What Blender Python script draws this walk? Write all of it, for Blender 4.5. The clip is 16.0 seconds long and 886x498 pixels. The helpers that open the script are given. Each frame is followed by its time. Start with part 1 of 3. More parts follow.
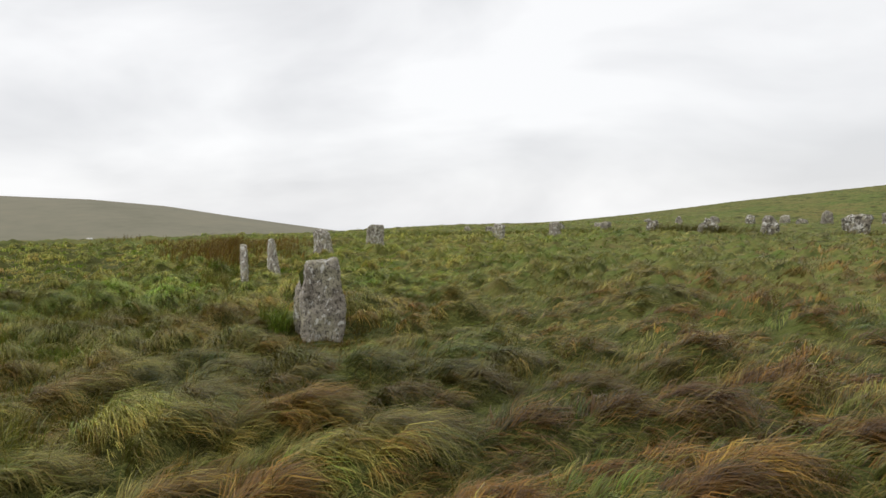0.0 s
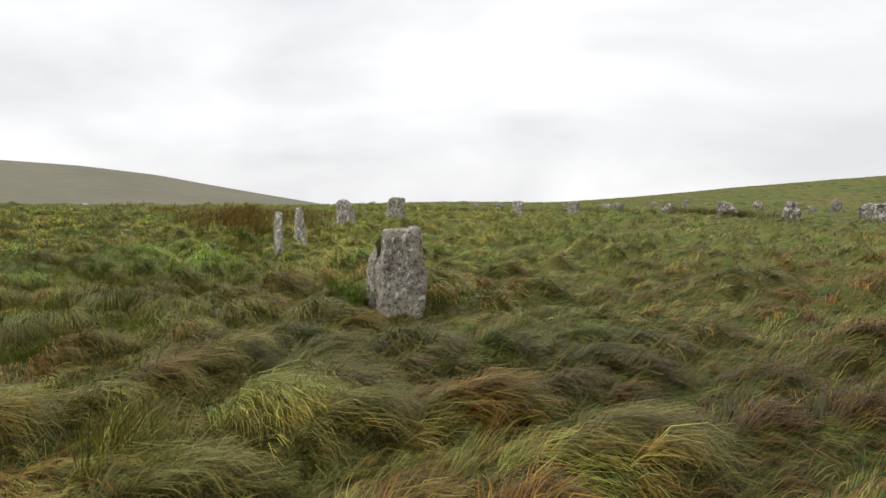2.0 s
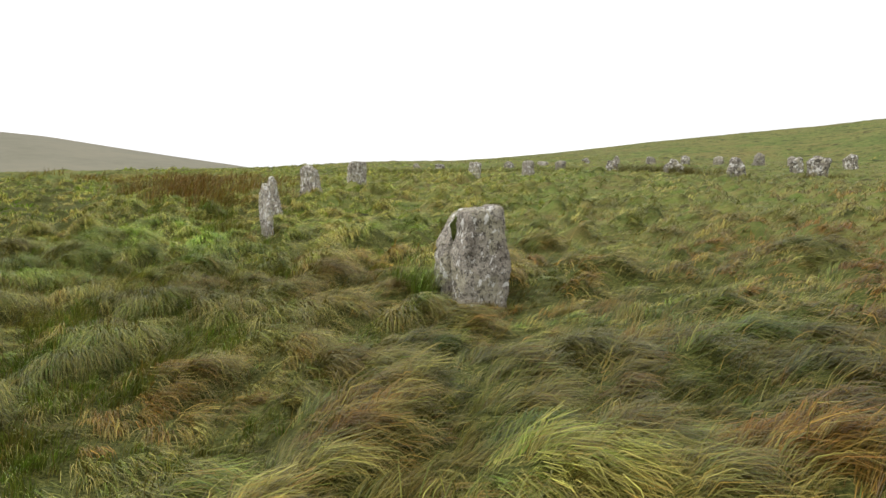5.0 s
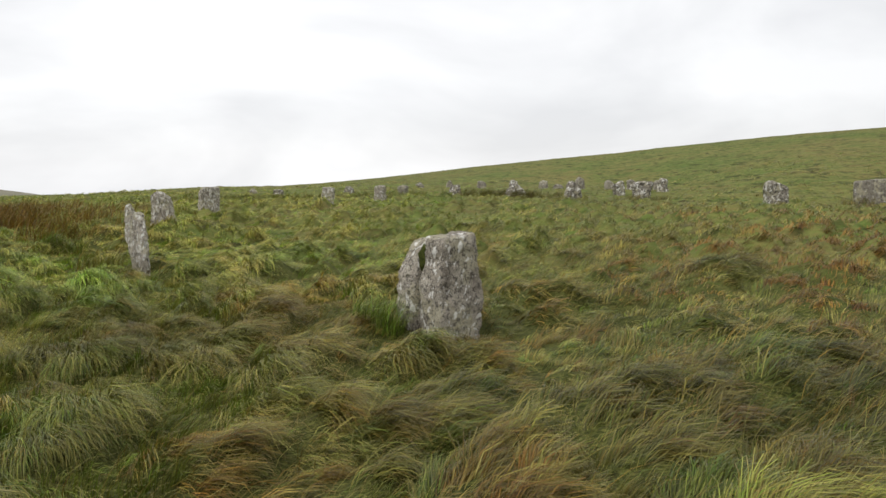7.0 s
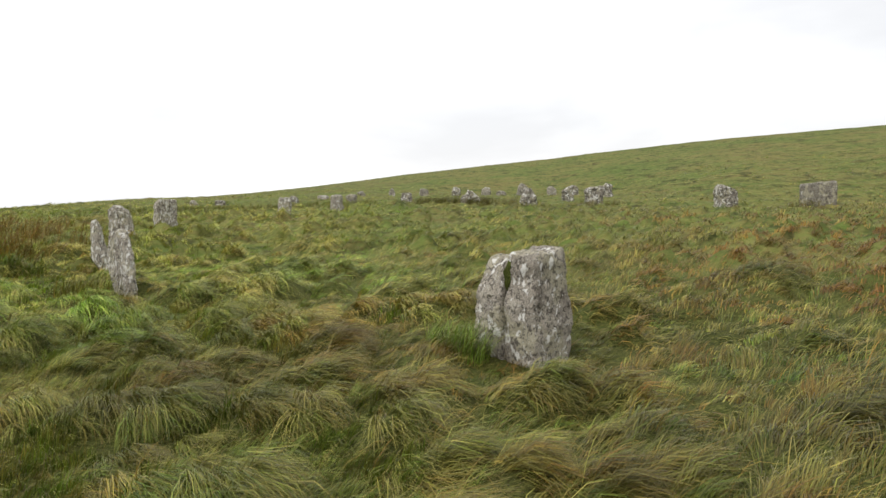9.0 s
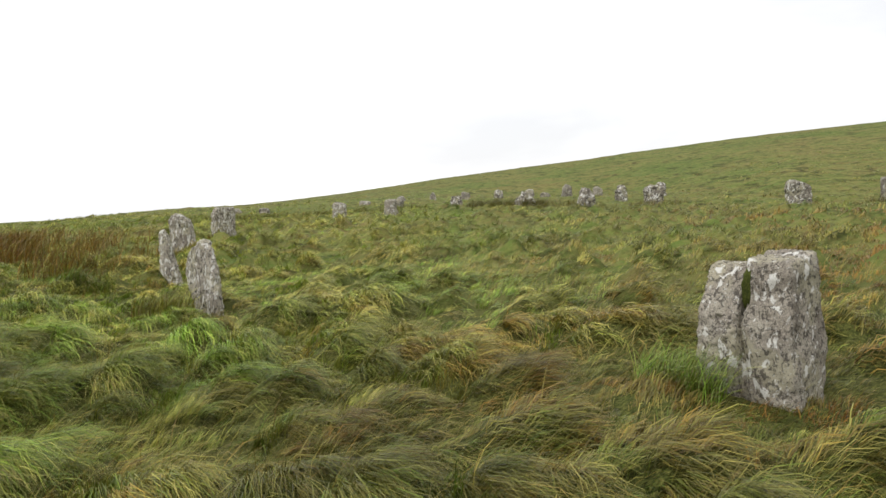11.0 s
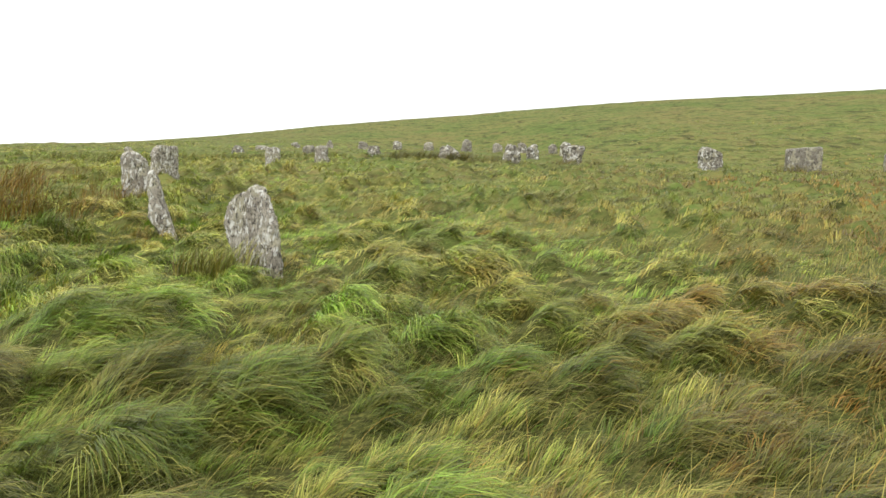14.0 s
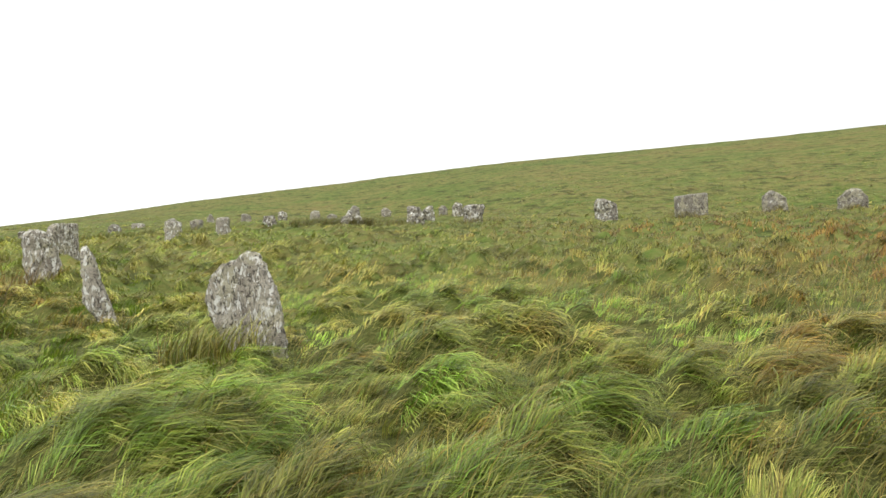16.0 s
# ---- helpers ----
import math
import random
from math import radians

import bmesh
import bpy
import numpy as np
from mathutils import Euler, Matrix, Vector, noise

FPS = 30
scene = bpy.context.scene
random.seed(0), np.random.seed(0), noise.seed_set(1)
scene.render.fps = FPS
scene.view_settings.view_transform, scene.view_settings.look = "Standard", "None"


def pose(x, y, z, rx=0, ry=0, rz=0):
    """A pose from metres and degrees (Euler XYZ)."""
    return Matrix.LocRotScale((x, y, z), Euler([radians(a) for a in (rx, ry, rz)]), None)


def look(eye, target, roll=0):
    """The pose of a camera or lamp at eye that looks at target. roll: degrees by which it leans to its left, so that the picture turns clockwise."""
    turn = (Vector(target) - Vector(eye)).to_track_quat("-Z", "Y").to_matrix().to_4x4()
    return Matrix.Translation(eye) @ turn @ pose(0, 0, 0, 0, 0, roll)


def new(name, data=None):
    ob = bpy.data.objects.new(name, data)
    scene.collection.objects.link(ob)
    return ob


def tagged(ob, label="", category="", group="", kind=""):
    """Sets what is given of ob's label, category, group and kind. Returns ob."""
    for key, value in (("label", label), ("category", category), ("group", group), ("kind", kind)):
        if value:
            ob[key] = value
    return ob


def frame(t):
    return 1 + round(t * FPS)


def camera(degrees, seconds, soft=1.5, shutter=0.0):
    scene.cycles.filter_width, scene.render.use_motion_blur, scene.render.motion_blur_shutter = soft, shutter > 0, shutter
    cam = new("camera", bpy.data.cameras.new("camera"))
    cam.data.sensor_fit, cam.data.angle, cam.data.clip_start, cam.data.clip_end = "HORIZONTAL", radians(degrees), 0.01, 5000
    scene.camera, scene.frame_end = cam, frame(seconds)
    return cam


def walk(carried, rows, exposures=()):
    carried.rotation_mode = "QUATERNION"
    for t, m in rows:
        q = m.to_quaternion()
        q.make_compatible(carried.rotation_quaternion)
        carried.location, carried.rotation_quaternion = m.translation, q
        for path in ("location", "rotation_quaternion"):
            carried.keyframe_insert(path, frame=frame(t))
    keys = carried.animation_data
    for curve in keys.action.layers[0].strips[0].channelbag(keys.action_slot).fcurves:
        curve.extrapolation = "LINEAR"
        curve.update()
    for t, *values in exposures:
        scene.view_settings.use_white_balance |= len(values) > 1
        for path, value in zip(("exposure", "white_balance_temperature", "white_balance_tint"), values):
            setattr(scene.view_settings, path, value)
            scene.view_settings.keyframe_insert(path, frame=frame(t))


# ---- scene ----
cam = camera(62.7, 16.0, soft=1.5)
PATH = [
    (0, (-0.431, 0.66, 1.472), (-1.257, 2.478, 1.37), -1.1),
    (0.5, (-0.673, 0.711, 1.445), (-1.549, 2.507, 1.356), -1.5),
    (1, (-1.094, 0.718, 1.352), (-1.933, 2.526, 1.179), -0.6),
    (1.5, (-1.5, 0.752, 1.327), (-2.371, 2.539, 1.101), 1.7),
    (2, (-1.917, 0.873, 1.341), (-2.714, 2.7, 1.178), 0.7),
    (2.5, (-2.297, 0.895, 1.343), (-3.059, 2.738, 1.192), -1.7),
    (3, (-2.674, 0.867, 1.336), (-3.433, 2.698, 1.072), 2.0),
    (3.5, (-3.071, 0.931, 1.392), (-3.824, 2.762, 1.105), 2.4),
    (4, (-3.354, 1.024, 1.465), (-4.109, 2.854, 1.177), 0.8),
    (6.5, (-5.353, 1.24, 1.537), (-5.521, 3.22, 1.305), 0.2),
    (7, (-5.731, 1.393, 1.511), (-5.817, 3.38, 1.299), -0.2),
    (7.5, (-6.12, 1.641, 1.59), (-6.117, 3.628, 1.366), -0.4),
    (8, (-6.527, 1.797, 1.6), (-6.419, 3.788, 1.44), -0.7),
    (10.5, (-8.21, 3.191, 1.448), (-8.101, 5.171, 1.192), -1.1),
    (11, (-8.561, 3.677, 1.477), (-8.521, 5.668, 1.297), -2.2),
    (11.5, (-9.057, 3.996, 1.403), (-8.982, 5.986, 1.217), -0.6),
    (12, (-9.595, 4.201, 1.425), (-9.583, 6.185, 1.175), 0.1),
    (12.5, (-10.05, 4.369, 1.496), (-9.967, 6.336, 1.14), -0.7),
    (13, (-10.459, 4.574, 1.55), (-10.31, 6.553, 1.296), 1.2),
    (13.5, (-11.072, 4.785, 1.511), (-10.724, 6.724, 1.167), -0.8),
    (14, (-11.451, 5.03, 1.475), (-11.038, 6.961, 1.16), 1.0),
    (14.5, (-11.828, 5.354, 1.434), (-11.288, 7.257, 1.139), 0.5),
    (15, (-12.183, 5.622, 1.332), (-11.592, 7.522, 1.132), -1.3),
    (15.5, (-12.545, 5.893, 1.29), (-11.908, 7.773, 1.05), 1.4),
    (16, (-12.841, 6.443, 1.278), (-12.088, 8.291, 1.141), -2.0),
]
EXPOSURE = [(0, -0.12), (0.5, -0.32), (1, -0.42), (1.5, -0.22), (2, -0.05), (2.5, -0.05), (3, -0.24), (3.5, 0.24), (4, 0.42), (6.5, 0.03), (7, 0.0), (8, 0.04), (10.5, 0.35), (11, 0.22),
            (11.5, 0.1), (12, 0.05), (12.5, 0.22), (13, 0.55), (13.5, 0.5), (14.5, 0.68), (16, 0.49)]
# the white balance drifts towards green in the last seconds
EXPOSURE = [(t, stops, 6500, 10 if t < 12 else max(7, 10 - 2 * (t - 12))) for t, stops in EXPOSURE]
walk(cam, [(t, look(eye, target, roll)) for t, eye, target, roll in PATH], EXPOSURE)

# ---- sky and light: overcast daylight ----
SUN_EL, SUN_AZ = 52.0, 215.0
world = bpy.data.worlds.new("overcast")
scene.world = world
world.use_nodes = True
wn = world.node_tree
wn.nodes.clear()


def wnode(kind, **values):
    n = wn.nodes.new(kind)
    for key, v in values.items():
        n.inputs[key.replace("_", " ")].default_value = v
    return n


sky = wn.nodes.new("ShaderNodeTexSky")
sky.sky_type, sky.sun_disc = "NISHITA", False
sky.sun_elevation, sky.sun_rotation = radians(SUN_EL), radians(SUN_AZ)
clear = wnode("ShaderNodeBackground", Strength=0.1)
wn.links.new(sky.outputs[0], clear.inputs[0])
coord = wn.nodes.new("ShaderNodeTexCoord")
mapping = wnode("ShaderNodeMapping", Scale=(1.0, 1.0, 2.6))
wn.links.new(coord.outputs["Generated"], mapping.inputs[0])
cloud = wnode("ShaderNodeTexNoise", Scale=2.1, Detail=5.0, Roughness=0.5, Distortion=0.35)
wn.links.new(mapping.outputs[0], cloud.inputs[0])
ramp = wn.nodes.new("ShaderNodeValToRGB")
ramp.color_ramp.elements[0].position, ramp.color_ramp.elements[0].color = 0.36, (0.845, 0.85, 0.868, 1)
ramp.color_ramp.elements[1].position, ramp.color_ramp.elements[1].color = 0.58, (1.07, 1.073, 1.08, 1)
wn.links.new(cloud.outputs["Fac"], ramp.inputs[0])
# thinner, brighter cloud on one side of the sky
side = wn.nodes.new("ShaderNodeVectorMath")
side.operation = "DOT_PRODUCT"
side.inputs[1].default_value = (-0.62, 0.70, 0.30)
wn.links.new(coord.outputs["Generated"], side.inputs[0])
thin = wn.nodes.new("ShaderNodeMapRange")
for k, v in enumerate((-1.0, 1.0, 0.76, 1.07), 1):
    thin.inputs[k].default_value = v
wn.links.new(side.outputs["Value"], thin.inputs[0])
cover = wnode("ShaderNodeBackground", Strength=0.98)
tint = wn.nodes.new("ShaderNodeMix")
tint.data_type, tint.blend_type = "RGBA", "MULTIPLY"
tint.inputs["Factor"].default_value = 1.0
wn.links.new(ramp.outputs[0], tint.inputs["A"])
wn.links.new(thin.outputs[0], tint.inputs["B"])
wn.links.new(tint.outputs["Result"], cover.inputs[0])
mix = wnode("ShaderNodeMixShader", Fac=0.93)
wn.links.new(clear.outputs[0], mix.inputs[1])
wn.links.new(cover.outputs[0], mix.inputs[2])
out = wn.nodes.new("ShaderNodeOutputWorld")
wn.links.new(mix.outputs[0], out.inputs[0])

sun_data = bpy.data.lights.new("sun", "SUN")
sun_data.energy, sun_data.angle, sun_data.color = 1.4, radians(25), (1.0, 0.97, 0.92)
sun = new("sun", sun_data)
a, e = radians(SUN_AZ), radians(SUN_EL)
sun.matrix_world = look((math.sin(a) * math.cos(e) * 50, math.cos(a) * math.cos(e) * 50, math.sin(e) * 50), (0, 0, 0))


# ---- materials ----
class Nodes:
    """A node material in the making."""

    def __init__(self, name, roughness=0.8, specular=0.3):
        self.mat = bpy.data.materials.new(name)
        self.mat.use_nodes = True
        self.tree = self.mat.node_tree
        self.bsdf = self.tree.nodes["Principled BSDF"]
        self.bsdf.inputs["Roughness"].default_value = roughness
        self.bsdf.inputs["Specular IOR Level"].default_value = specular
        self.pos = self.add("ShaderNodeNewGeometry").outputs["Position"]

    def add(self, kind):
        return self.tree.nodes.new(kind)

    def link(self, a, b):
        self.tree.links.new(a, b)

    def put(self, socket, v):
        if isinstance(v, bpy.types.NodeSocket):
            self.link(v, socket)
        else:
            socket.default_value = v

    def noise(self, scale, detail=4.0, rough=0.55, stretch=(1, 1, 1), vector=None, distortion=0.0):
        m, n = self.add("ShaderNodeMapping"), self.add("ShaderNodeTexNoise")
        m.inputs["Scale"].default_value = stretch
        self.link(vector or self.pos, m.inputs[0])
        self.link(m.outputs[0], n.inputs["Vector"])
        n.inputs["Scale"].default_value, n.inputs["Detail"].default_value = scale, detail
        n.inputs["Roughness"].default_value, n.inputs["Distortion"].default_value = rough, distortion
        return n.outputs["Fac"]

    def cells(self, scale, stretch=(1, 1, 1)):
        m, n = self.add("ShaderNodeMapping"), self.add("ShaderNodeTexVoronoi")
        m.inputs["Scale"].default_value = stretch
        self.link(self.pos, m.inputs[0])
        self.link(m.outputs[0], n.inputs["Vector"])
        n.inputs["Scale"].default_value = scale
        return n.outputs["Distance"]

    def ramp(self, fac, stops, constant=False):
        r = self.add("ShaderNodeValToRGB")
        r.color_ramp.interpolation = "CONSTANT" if constant else "LINEAR"
        el = r.color_ramp.elements
        while len(el) < len(stops):
            el.new(0.5)
        for k, (p, c) in enumerate(stops):
            el[k].position = p
            el[k].color = (c, c, c, 1) if isinstance(c, (int, float)) else (*c, 1)
        self.link(fac, r.inputs[0])
        return r.outputs[0]

    def math(self, op, a, b=0.0, clamp=False):
        m = self.add("ShaderNodeMath")
        m.operation, m.use_clamp = op, clamp
        self.put(m.inputs[0], a)
        self.put(m.inputs[1], b)
        return m.outputs[0]

    def mix(self, fac, a, b, blend="MIX"):
        m = self.add("ShaderNodeMix")
        m.data_type, m.blend_type = "RGBA", blend
        self.put(m.inputs["Factor"], fac)
        self.put(m.inputs["A"], a if not isinstance(a, tuple) else (*a, 1))
        self.put(m.inputs["B"], b if not isinstance(b, tuple) else (*b, 1))
        return m.outputs["Result"]

    def attr(self, name):
        n = self.add("ShaderNodeAttribute")
        n.attribute_name = name
        return n.outputs["Fac"]

    def bump(self, height, strength=0.5, distance=0.02):
        b = self.add("ShaderNodeBump")
        b.inputs["Strength"].default_value, b.inputs["Distance"].default_value = strength, distance
        self.link(height, b.inputs["Height"])
        self.link(b.outputs[0], self.bsdf.inputs["Normal"])

    def colour(self, c):
        self.put(self.bsdf.inputs["Base Color"], c)
        return self


GRASS_RAMP = [(0.0, (0.132, 0.214, 0.024)), (0.16, (0.152, 0.194, 0.026)), (0.30, (0.230, 0.232, 0.044)), (0.42, (0.290, 0.258, 0.062)), (0.54, (0.250, 0.184, 0.034)),
              (0.66, (0.270, 0.160, 0.028)), (0.80, (0.235, 0.112, 0.021)), (1.0, (0.12, 0.066, 0.020))]


def grass_material(name, shades, tips):
    n = Nodes(name, 0.42, 0.30)
    isl = n.add("ShaderNodeNewGeometry").outputs["Random Per Island"]
    tone = n.math("ADD", n.attr("tuft"), n.math("MULTIPLY", n.math("SUBTRACT", isl, 0.5), 0.15), clamp=True)
    base = n.ramp(tone, GRASS_RAMP)
    tip = n.math("MULTIPLY", n.math("POWER", n.attr("along"), 2.5), n.math("POWER", isl, 2.2))
    tip = n.math("MULTIPLY", tip, n.math("SUBTRACT", 1.15, tone, clamp=True))
    base = n.mix(n.math("MULTIPLY", tip, tips), base, (0.52, 0.42, 0.15))
    shade = n.ramp(n.math("FRACT", n.math("MULTIPLY", isl, 37.0)), shades)
    base = n.mix(1.0, base, shade, "MULTIPLY")
    # blade colour scaled by zone, with light and shade painted in
    base = n.mix(1.0, base, n.attr("brightness"), "MULTIPLY")
    n.colour(base)
    trans, blend = n.add("ShaderNodeBsdfTranslucent"), n.add("ShaderNodeMixShader")
    n.link(base, trans.inputs[0])
    blend.inputs[0].default_value = 0.12
    n.link(n.bsdf.outputs[0], blend.inputs[1])
    n.link(trans.outputs[0], blend.inputs[2])
    n.link(blend.outputs[0], n.tree.nodes["Material Output"].inputs[0])
    return n.mat


def ground_material():
    n = Nodes("moor_turf", 0.9, 0.1)
    big = n.noise(0.09, 4.0, 0.6)
    mid = n.noise(0.8, 6.0, 0.68, (0.6, 1.0, 1.0), distortion=0.6)
    fine = n.noise(7.0, 4.0, 0.65, (0.6, 1.3, 1.0))
    tone = n.math("ADD", n.math("MULTIPLY", big, 0.45), n.math("MULTIPLY", mid, 0.55))
    tone = n.math("ADD", tone, n.math("MULTIPLY", n.math("SUBTRACT", fine, 0.5), 0.5))
    base = n.ramp(tone, [(0.30, (0.080, 0.132, 0.024)), (0.42, (0.112, 0.142, 0.034)), (0.50, (0.142, 0.152, 0.042)), (0.58, (0.172, 0.154, 0.050)), (0.68, (0.152, 0.110, 0.040))])
    # dark dabs and light-dark tufts paint in the shaded sides of small tussocks
    shade_dabs = n.ramp(n.noise(1.7, 3.0, 0.5, (0.55, 0.26, 1.0), distortion=0.6), [(0.36, 0.40), (0.44, 1.0)])
    base = n.mix(0.8, base, shade_dabs, "MULTIPLY")
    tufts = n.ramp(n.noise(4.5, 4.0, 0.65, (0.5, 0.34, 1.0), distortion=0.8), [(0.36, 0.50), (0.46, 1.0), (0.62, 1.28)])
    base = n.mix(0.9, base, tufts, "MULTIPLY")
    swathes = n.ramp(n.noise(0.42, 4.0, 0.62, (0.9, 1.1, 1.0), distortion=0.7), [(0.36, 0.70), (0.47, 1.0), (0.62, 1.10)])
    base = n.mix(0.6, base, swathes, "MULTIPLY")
    # peaty thatch, blackened further to paint in shade between the tussocks
    shaded_thatch = n.ramp(n.noise(38.0, 5.0, 0.75, (0.6, 1.5, 1.0), distortion=0.8), [(0.38, (0.009, 0.011, 0.004)), (0.5, (0.050, 0.058, 0.014)), (0.64, (0.165, 0.160, 0.044))])
    base = n.mix(n.attr("rank"), base, shaded_thatch)
    n.colour(base)
    n.bump(n.math("ADD", n.math("MULTIPLY", mid, 0.7), n.math("MULTIPLY", fine, 0.3)), 0.6, 0.25)
    return n.mat


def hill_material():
    n = Nodes("haze_paled_hillside", 0.95, 0.05)
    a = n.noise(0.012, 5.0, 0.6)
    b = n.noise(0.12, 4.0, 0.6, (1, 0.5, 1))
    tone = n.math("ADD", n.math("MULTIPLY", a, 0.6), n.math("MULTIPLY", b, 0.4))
    # moor colours muted and paled: the mist is painted into them
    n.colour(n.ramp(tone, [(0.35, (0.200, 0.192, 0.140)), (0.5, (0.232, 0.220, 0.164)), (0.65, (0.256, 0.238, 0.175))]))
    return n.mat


def granite_material(name, upright=0.72, white=(12.0, 0.582), white_part=0.92, dark=(30.0, 0.535), dark_part=0.76, tone=1.12):
    """Grey granite: crystal grain, dark crust, and white and tan lichen; upright draws the lichen out down the stone."""
    n = Nodes(name, 0.9, 0.15)
    grain = n.noise(75.0, 3.0, 0.75)
    blotch = n.noise(3.6, 6.0, 0.65, (1.0, 1.0, 0.6))
    base = n.ramp(blotch, [(0.32, tuple(tone * v for v in (0.190, 0.164, 0.134))), (0.48, tuple(tone * v for v in (0.280, 0.250, 0.206))), (0.66, tuple(tone * v for v in (0.385, 0.355, 0.292)))])
    base = n.mix(0.85, base, n.ramp(grain, [(0.30, 0.42), (0.5, 1.0), (0.70, 1.5)]), "MULTIPLY")
    crust = n.ramp(n.noise(2.6, 4.0, 0.6), [(0.50, 0.0), (0.56, 1.0)])
    base = n.mix(n.math("MULTIPLY", crust, 0.7), base, (0.40, 0.37, 0.265))
    black = n.ramp(n.noise(dark[0], 5.0, 0.64, (1.0, 1.0, upright), distortion=0.8), [(dark[1], 0.0), (dark[1] + 0.025, 1.0)])
    base = n.mix(n.math("MULTIPLY", black, dark_part), base, (0.050, 0.043, 0.037))
    seep = n.ramp(n.noise(5.2, 5.0, 0.65, (1.0, 1.0, upright * 0.6), distortion=0.5), [(0.55, 0.0), (0.64, 1.0)])
    base = n.mix(n.math("MULTIPLY", seep, 0.32), base, (0.085, 0.076, 0.066))
    patch = n.ramp(n.noise(white[0], 5.0, 0.66, (1.0, 1.0, upright), distortion=0.5), [(white[1], 0.0), (white[1] + 0.02, 1.0)])
    base = n.mix(n.math("MULTIPLY", patch, white_part), base, (0.70, 0.69, 0.645))
    spots = n.ramp(n.noise(42.0, 3.0, 0.6), [(0.62, 0.0), (0.65, 1.0)])
    base = n.mix(n.math("MULTIPLY", spots, 0.55), base, (0.55, 0.54, 0.49))
    n.colour(base)
    n.bump(n.math("ADD", n.math("MULTIPLY", grain, 0.3), n.math("MULTIPLY", n.noise(16.0, 6.0, 0.7), 0.7)), 0.9, 0.03)
    return n.mat


def pale_material():
    n = Nodes("white_quartz", 0.7, 0.3)
    n.colour(n.ramp(n.noise(6.0, 4.0, 0.6), [(0.3, (0.62, 0.60, 0.56)), (0.7, (0.82, 0.81, 0.78))]))
    n.bump(n.noise(9.0, 4.0, 0.6), 0.5, 0.03)
    return n.mat


def moss_material():
    n = Nodes("moss", 0.95, 0.1)
    n.colour(n.ramp(n.noise(60.0, 4.0, 0.7), [(0.3, (0.03, 0.04, 0.012)), (0.6, (0.095, 0.11, 0.025)), (0.8, (0.14, 0.14, 0.04))]))
    n.bump(n.noise(80.0, 3.0, 0.7), 0.8, 0.02)
    return n.mat


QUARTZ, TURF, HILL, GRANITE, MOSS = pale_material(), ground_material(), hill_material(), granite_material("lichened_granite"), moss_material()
GRASS = grass_material("grass_blade", [(0.0, 0.42), (0.7, 1.05), (1.0, 1.70)], 0.65)
CLUMPS = grass_material("matted_grass", [(0.0, 0.75), (1.0, 1.25)], 0.2)
STREAKED = granite_material("streaked_granite", 0.50, (16.0, 0.55), 0.88, (26.0, 0.535), 0.85, 1.15)
SPOTTED = granite_material("spotted_granite", 0.9, (6.5, 0.56), 0.9, (7.5, 0.525), 0.88, 0.9)
PLAIN = granite_material("weathered_granite", 0.8, (7.0, 0.60), 0.6, (12.0, 0.56), 0.7, 0.75)


# ---- lie of the land ----
WIND = np.array([0.985, -0.13])
# the line of the trodden way, and the way out across the stones
START, ALONG, ACROSS = np.array([0.0, 0.5]), np.array([-0.908, 0.419]), np.array([0.419, 0.908])

def lattice(x, y, scale, seed):
    """Smooth value noise in 0..1 over the plan."""
    x, y = np.asarray(x, float) / scale + 917.3, np.asarray(y, float) / scale + 511.7
    ix, iy = np.floor(x).astype(np.int64), np.floor(y).astype(np.int64)
    fx, fy = x - ix, y - iy
    fx, fy = fx * fx * (3 - 2 * fx), fy * fy * (3 - 2 * fy)

    def corner(i, j):
        k = (i * 374761393 + j * 668265263 + seed * 974634777) & 0x7FFFFFFF
        k = ((k ^ (k >> 13)) * 1274126177) & 0x7FFFFFFF
        return ((k ^ (k >> 16)) & 0xFFFF) / 65535.0

    return (corner(ix, iy) * (1 - fx) + corner(ix + 1, iy) * fx) * (1 - fy) + (corner(ix, iy + 1) * (1 - fx) + corner(ix + 1, iy + 1) * fx) * fy


# slight rises and dips of the level round the stones: x, y, z
DIPS = [(0, 2, 0.0), (-5, 3, -0.02), (-9, 7, -0.1), (-12, 7, -0.18), (-5.9, 8.7, -0.30), (-12, 14.2, -0.26), (-13.6, 18, -0.36), (-13.0, 16.4, -0.44), (-14.6, 21.7, 0.08), (-14.6, 25.5, 0.12),
        (-12, 32.7, 0.12), (-10.2, 35.2, 0.06), (-19, 44, -0.1), (-24, 34, -0.12), (-3.5, 41, 0.12), (-0.6, 40, -0.03), (3.6, 42, -0.2), (9, 37.8, -0.2), (12, 34.5, -0.08), (15.2, 32.4, 0.08), (0, 66, -0.12), (0, 12, -0.1), (-5, 22, -0.12)]
# trodden hollows at the feet of stones: x, y, radius, depth
HOLLOWS = [(-5.82, 8.36, 0.5, 0.11), (-13.25, 17.0, 0.6, 0.12), (-11.5, 13.75, 0.45, 0.05)]
# crest of the land: bearing, elevation seen from the walk, distance
CREST = [(-180, -1.0, 115), (-90, -1.6, 105), (-50, -1.66, 105), (-40, -1.62, 105), (-30, -1.54, 105), (-26, -1.54, 105), (-22, -1.45, 108), (-18, -1.24, 112), (-12, -0.88, 118), (-7, -0.44, 122),
         (-3, 0.0, 125), (0, 0.36, 125), (4, 0.74, 125), (7, 1.03, 125), (11, 1.36, 125), (14.5, 1.75, 125), (18.5, 2.13, 125), (22, 2.44, 125), (26, 2.73, 125), (31, 2.99, 125), (36, 3.24, 125), (41, 3.48, 125), (46, 3.73, 125), (51, 3.99, 125), (90, 4.9, 125), (130, 2.5, 120), (180, -1.0, 115)]
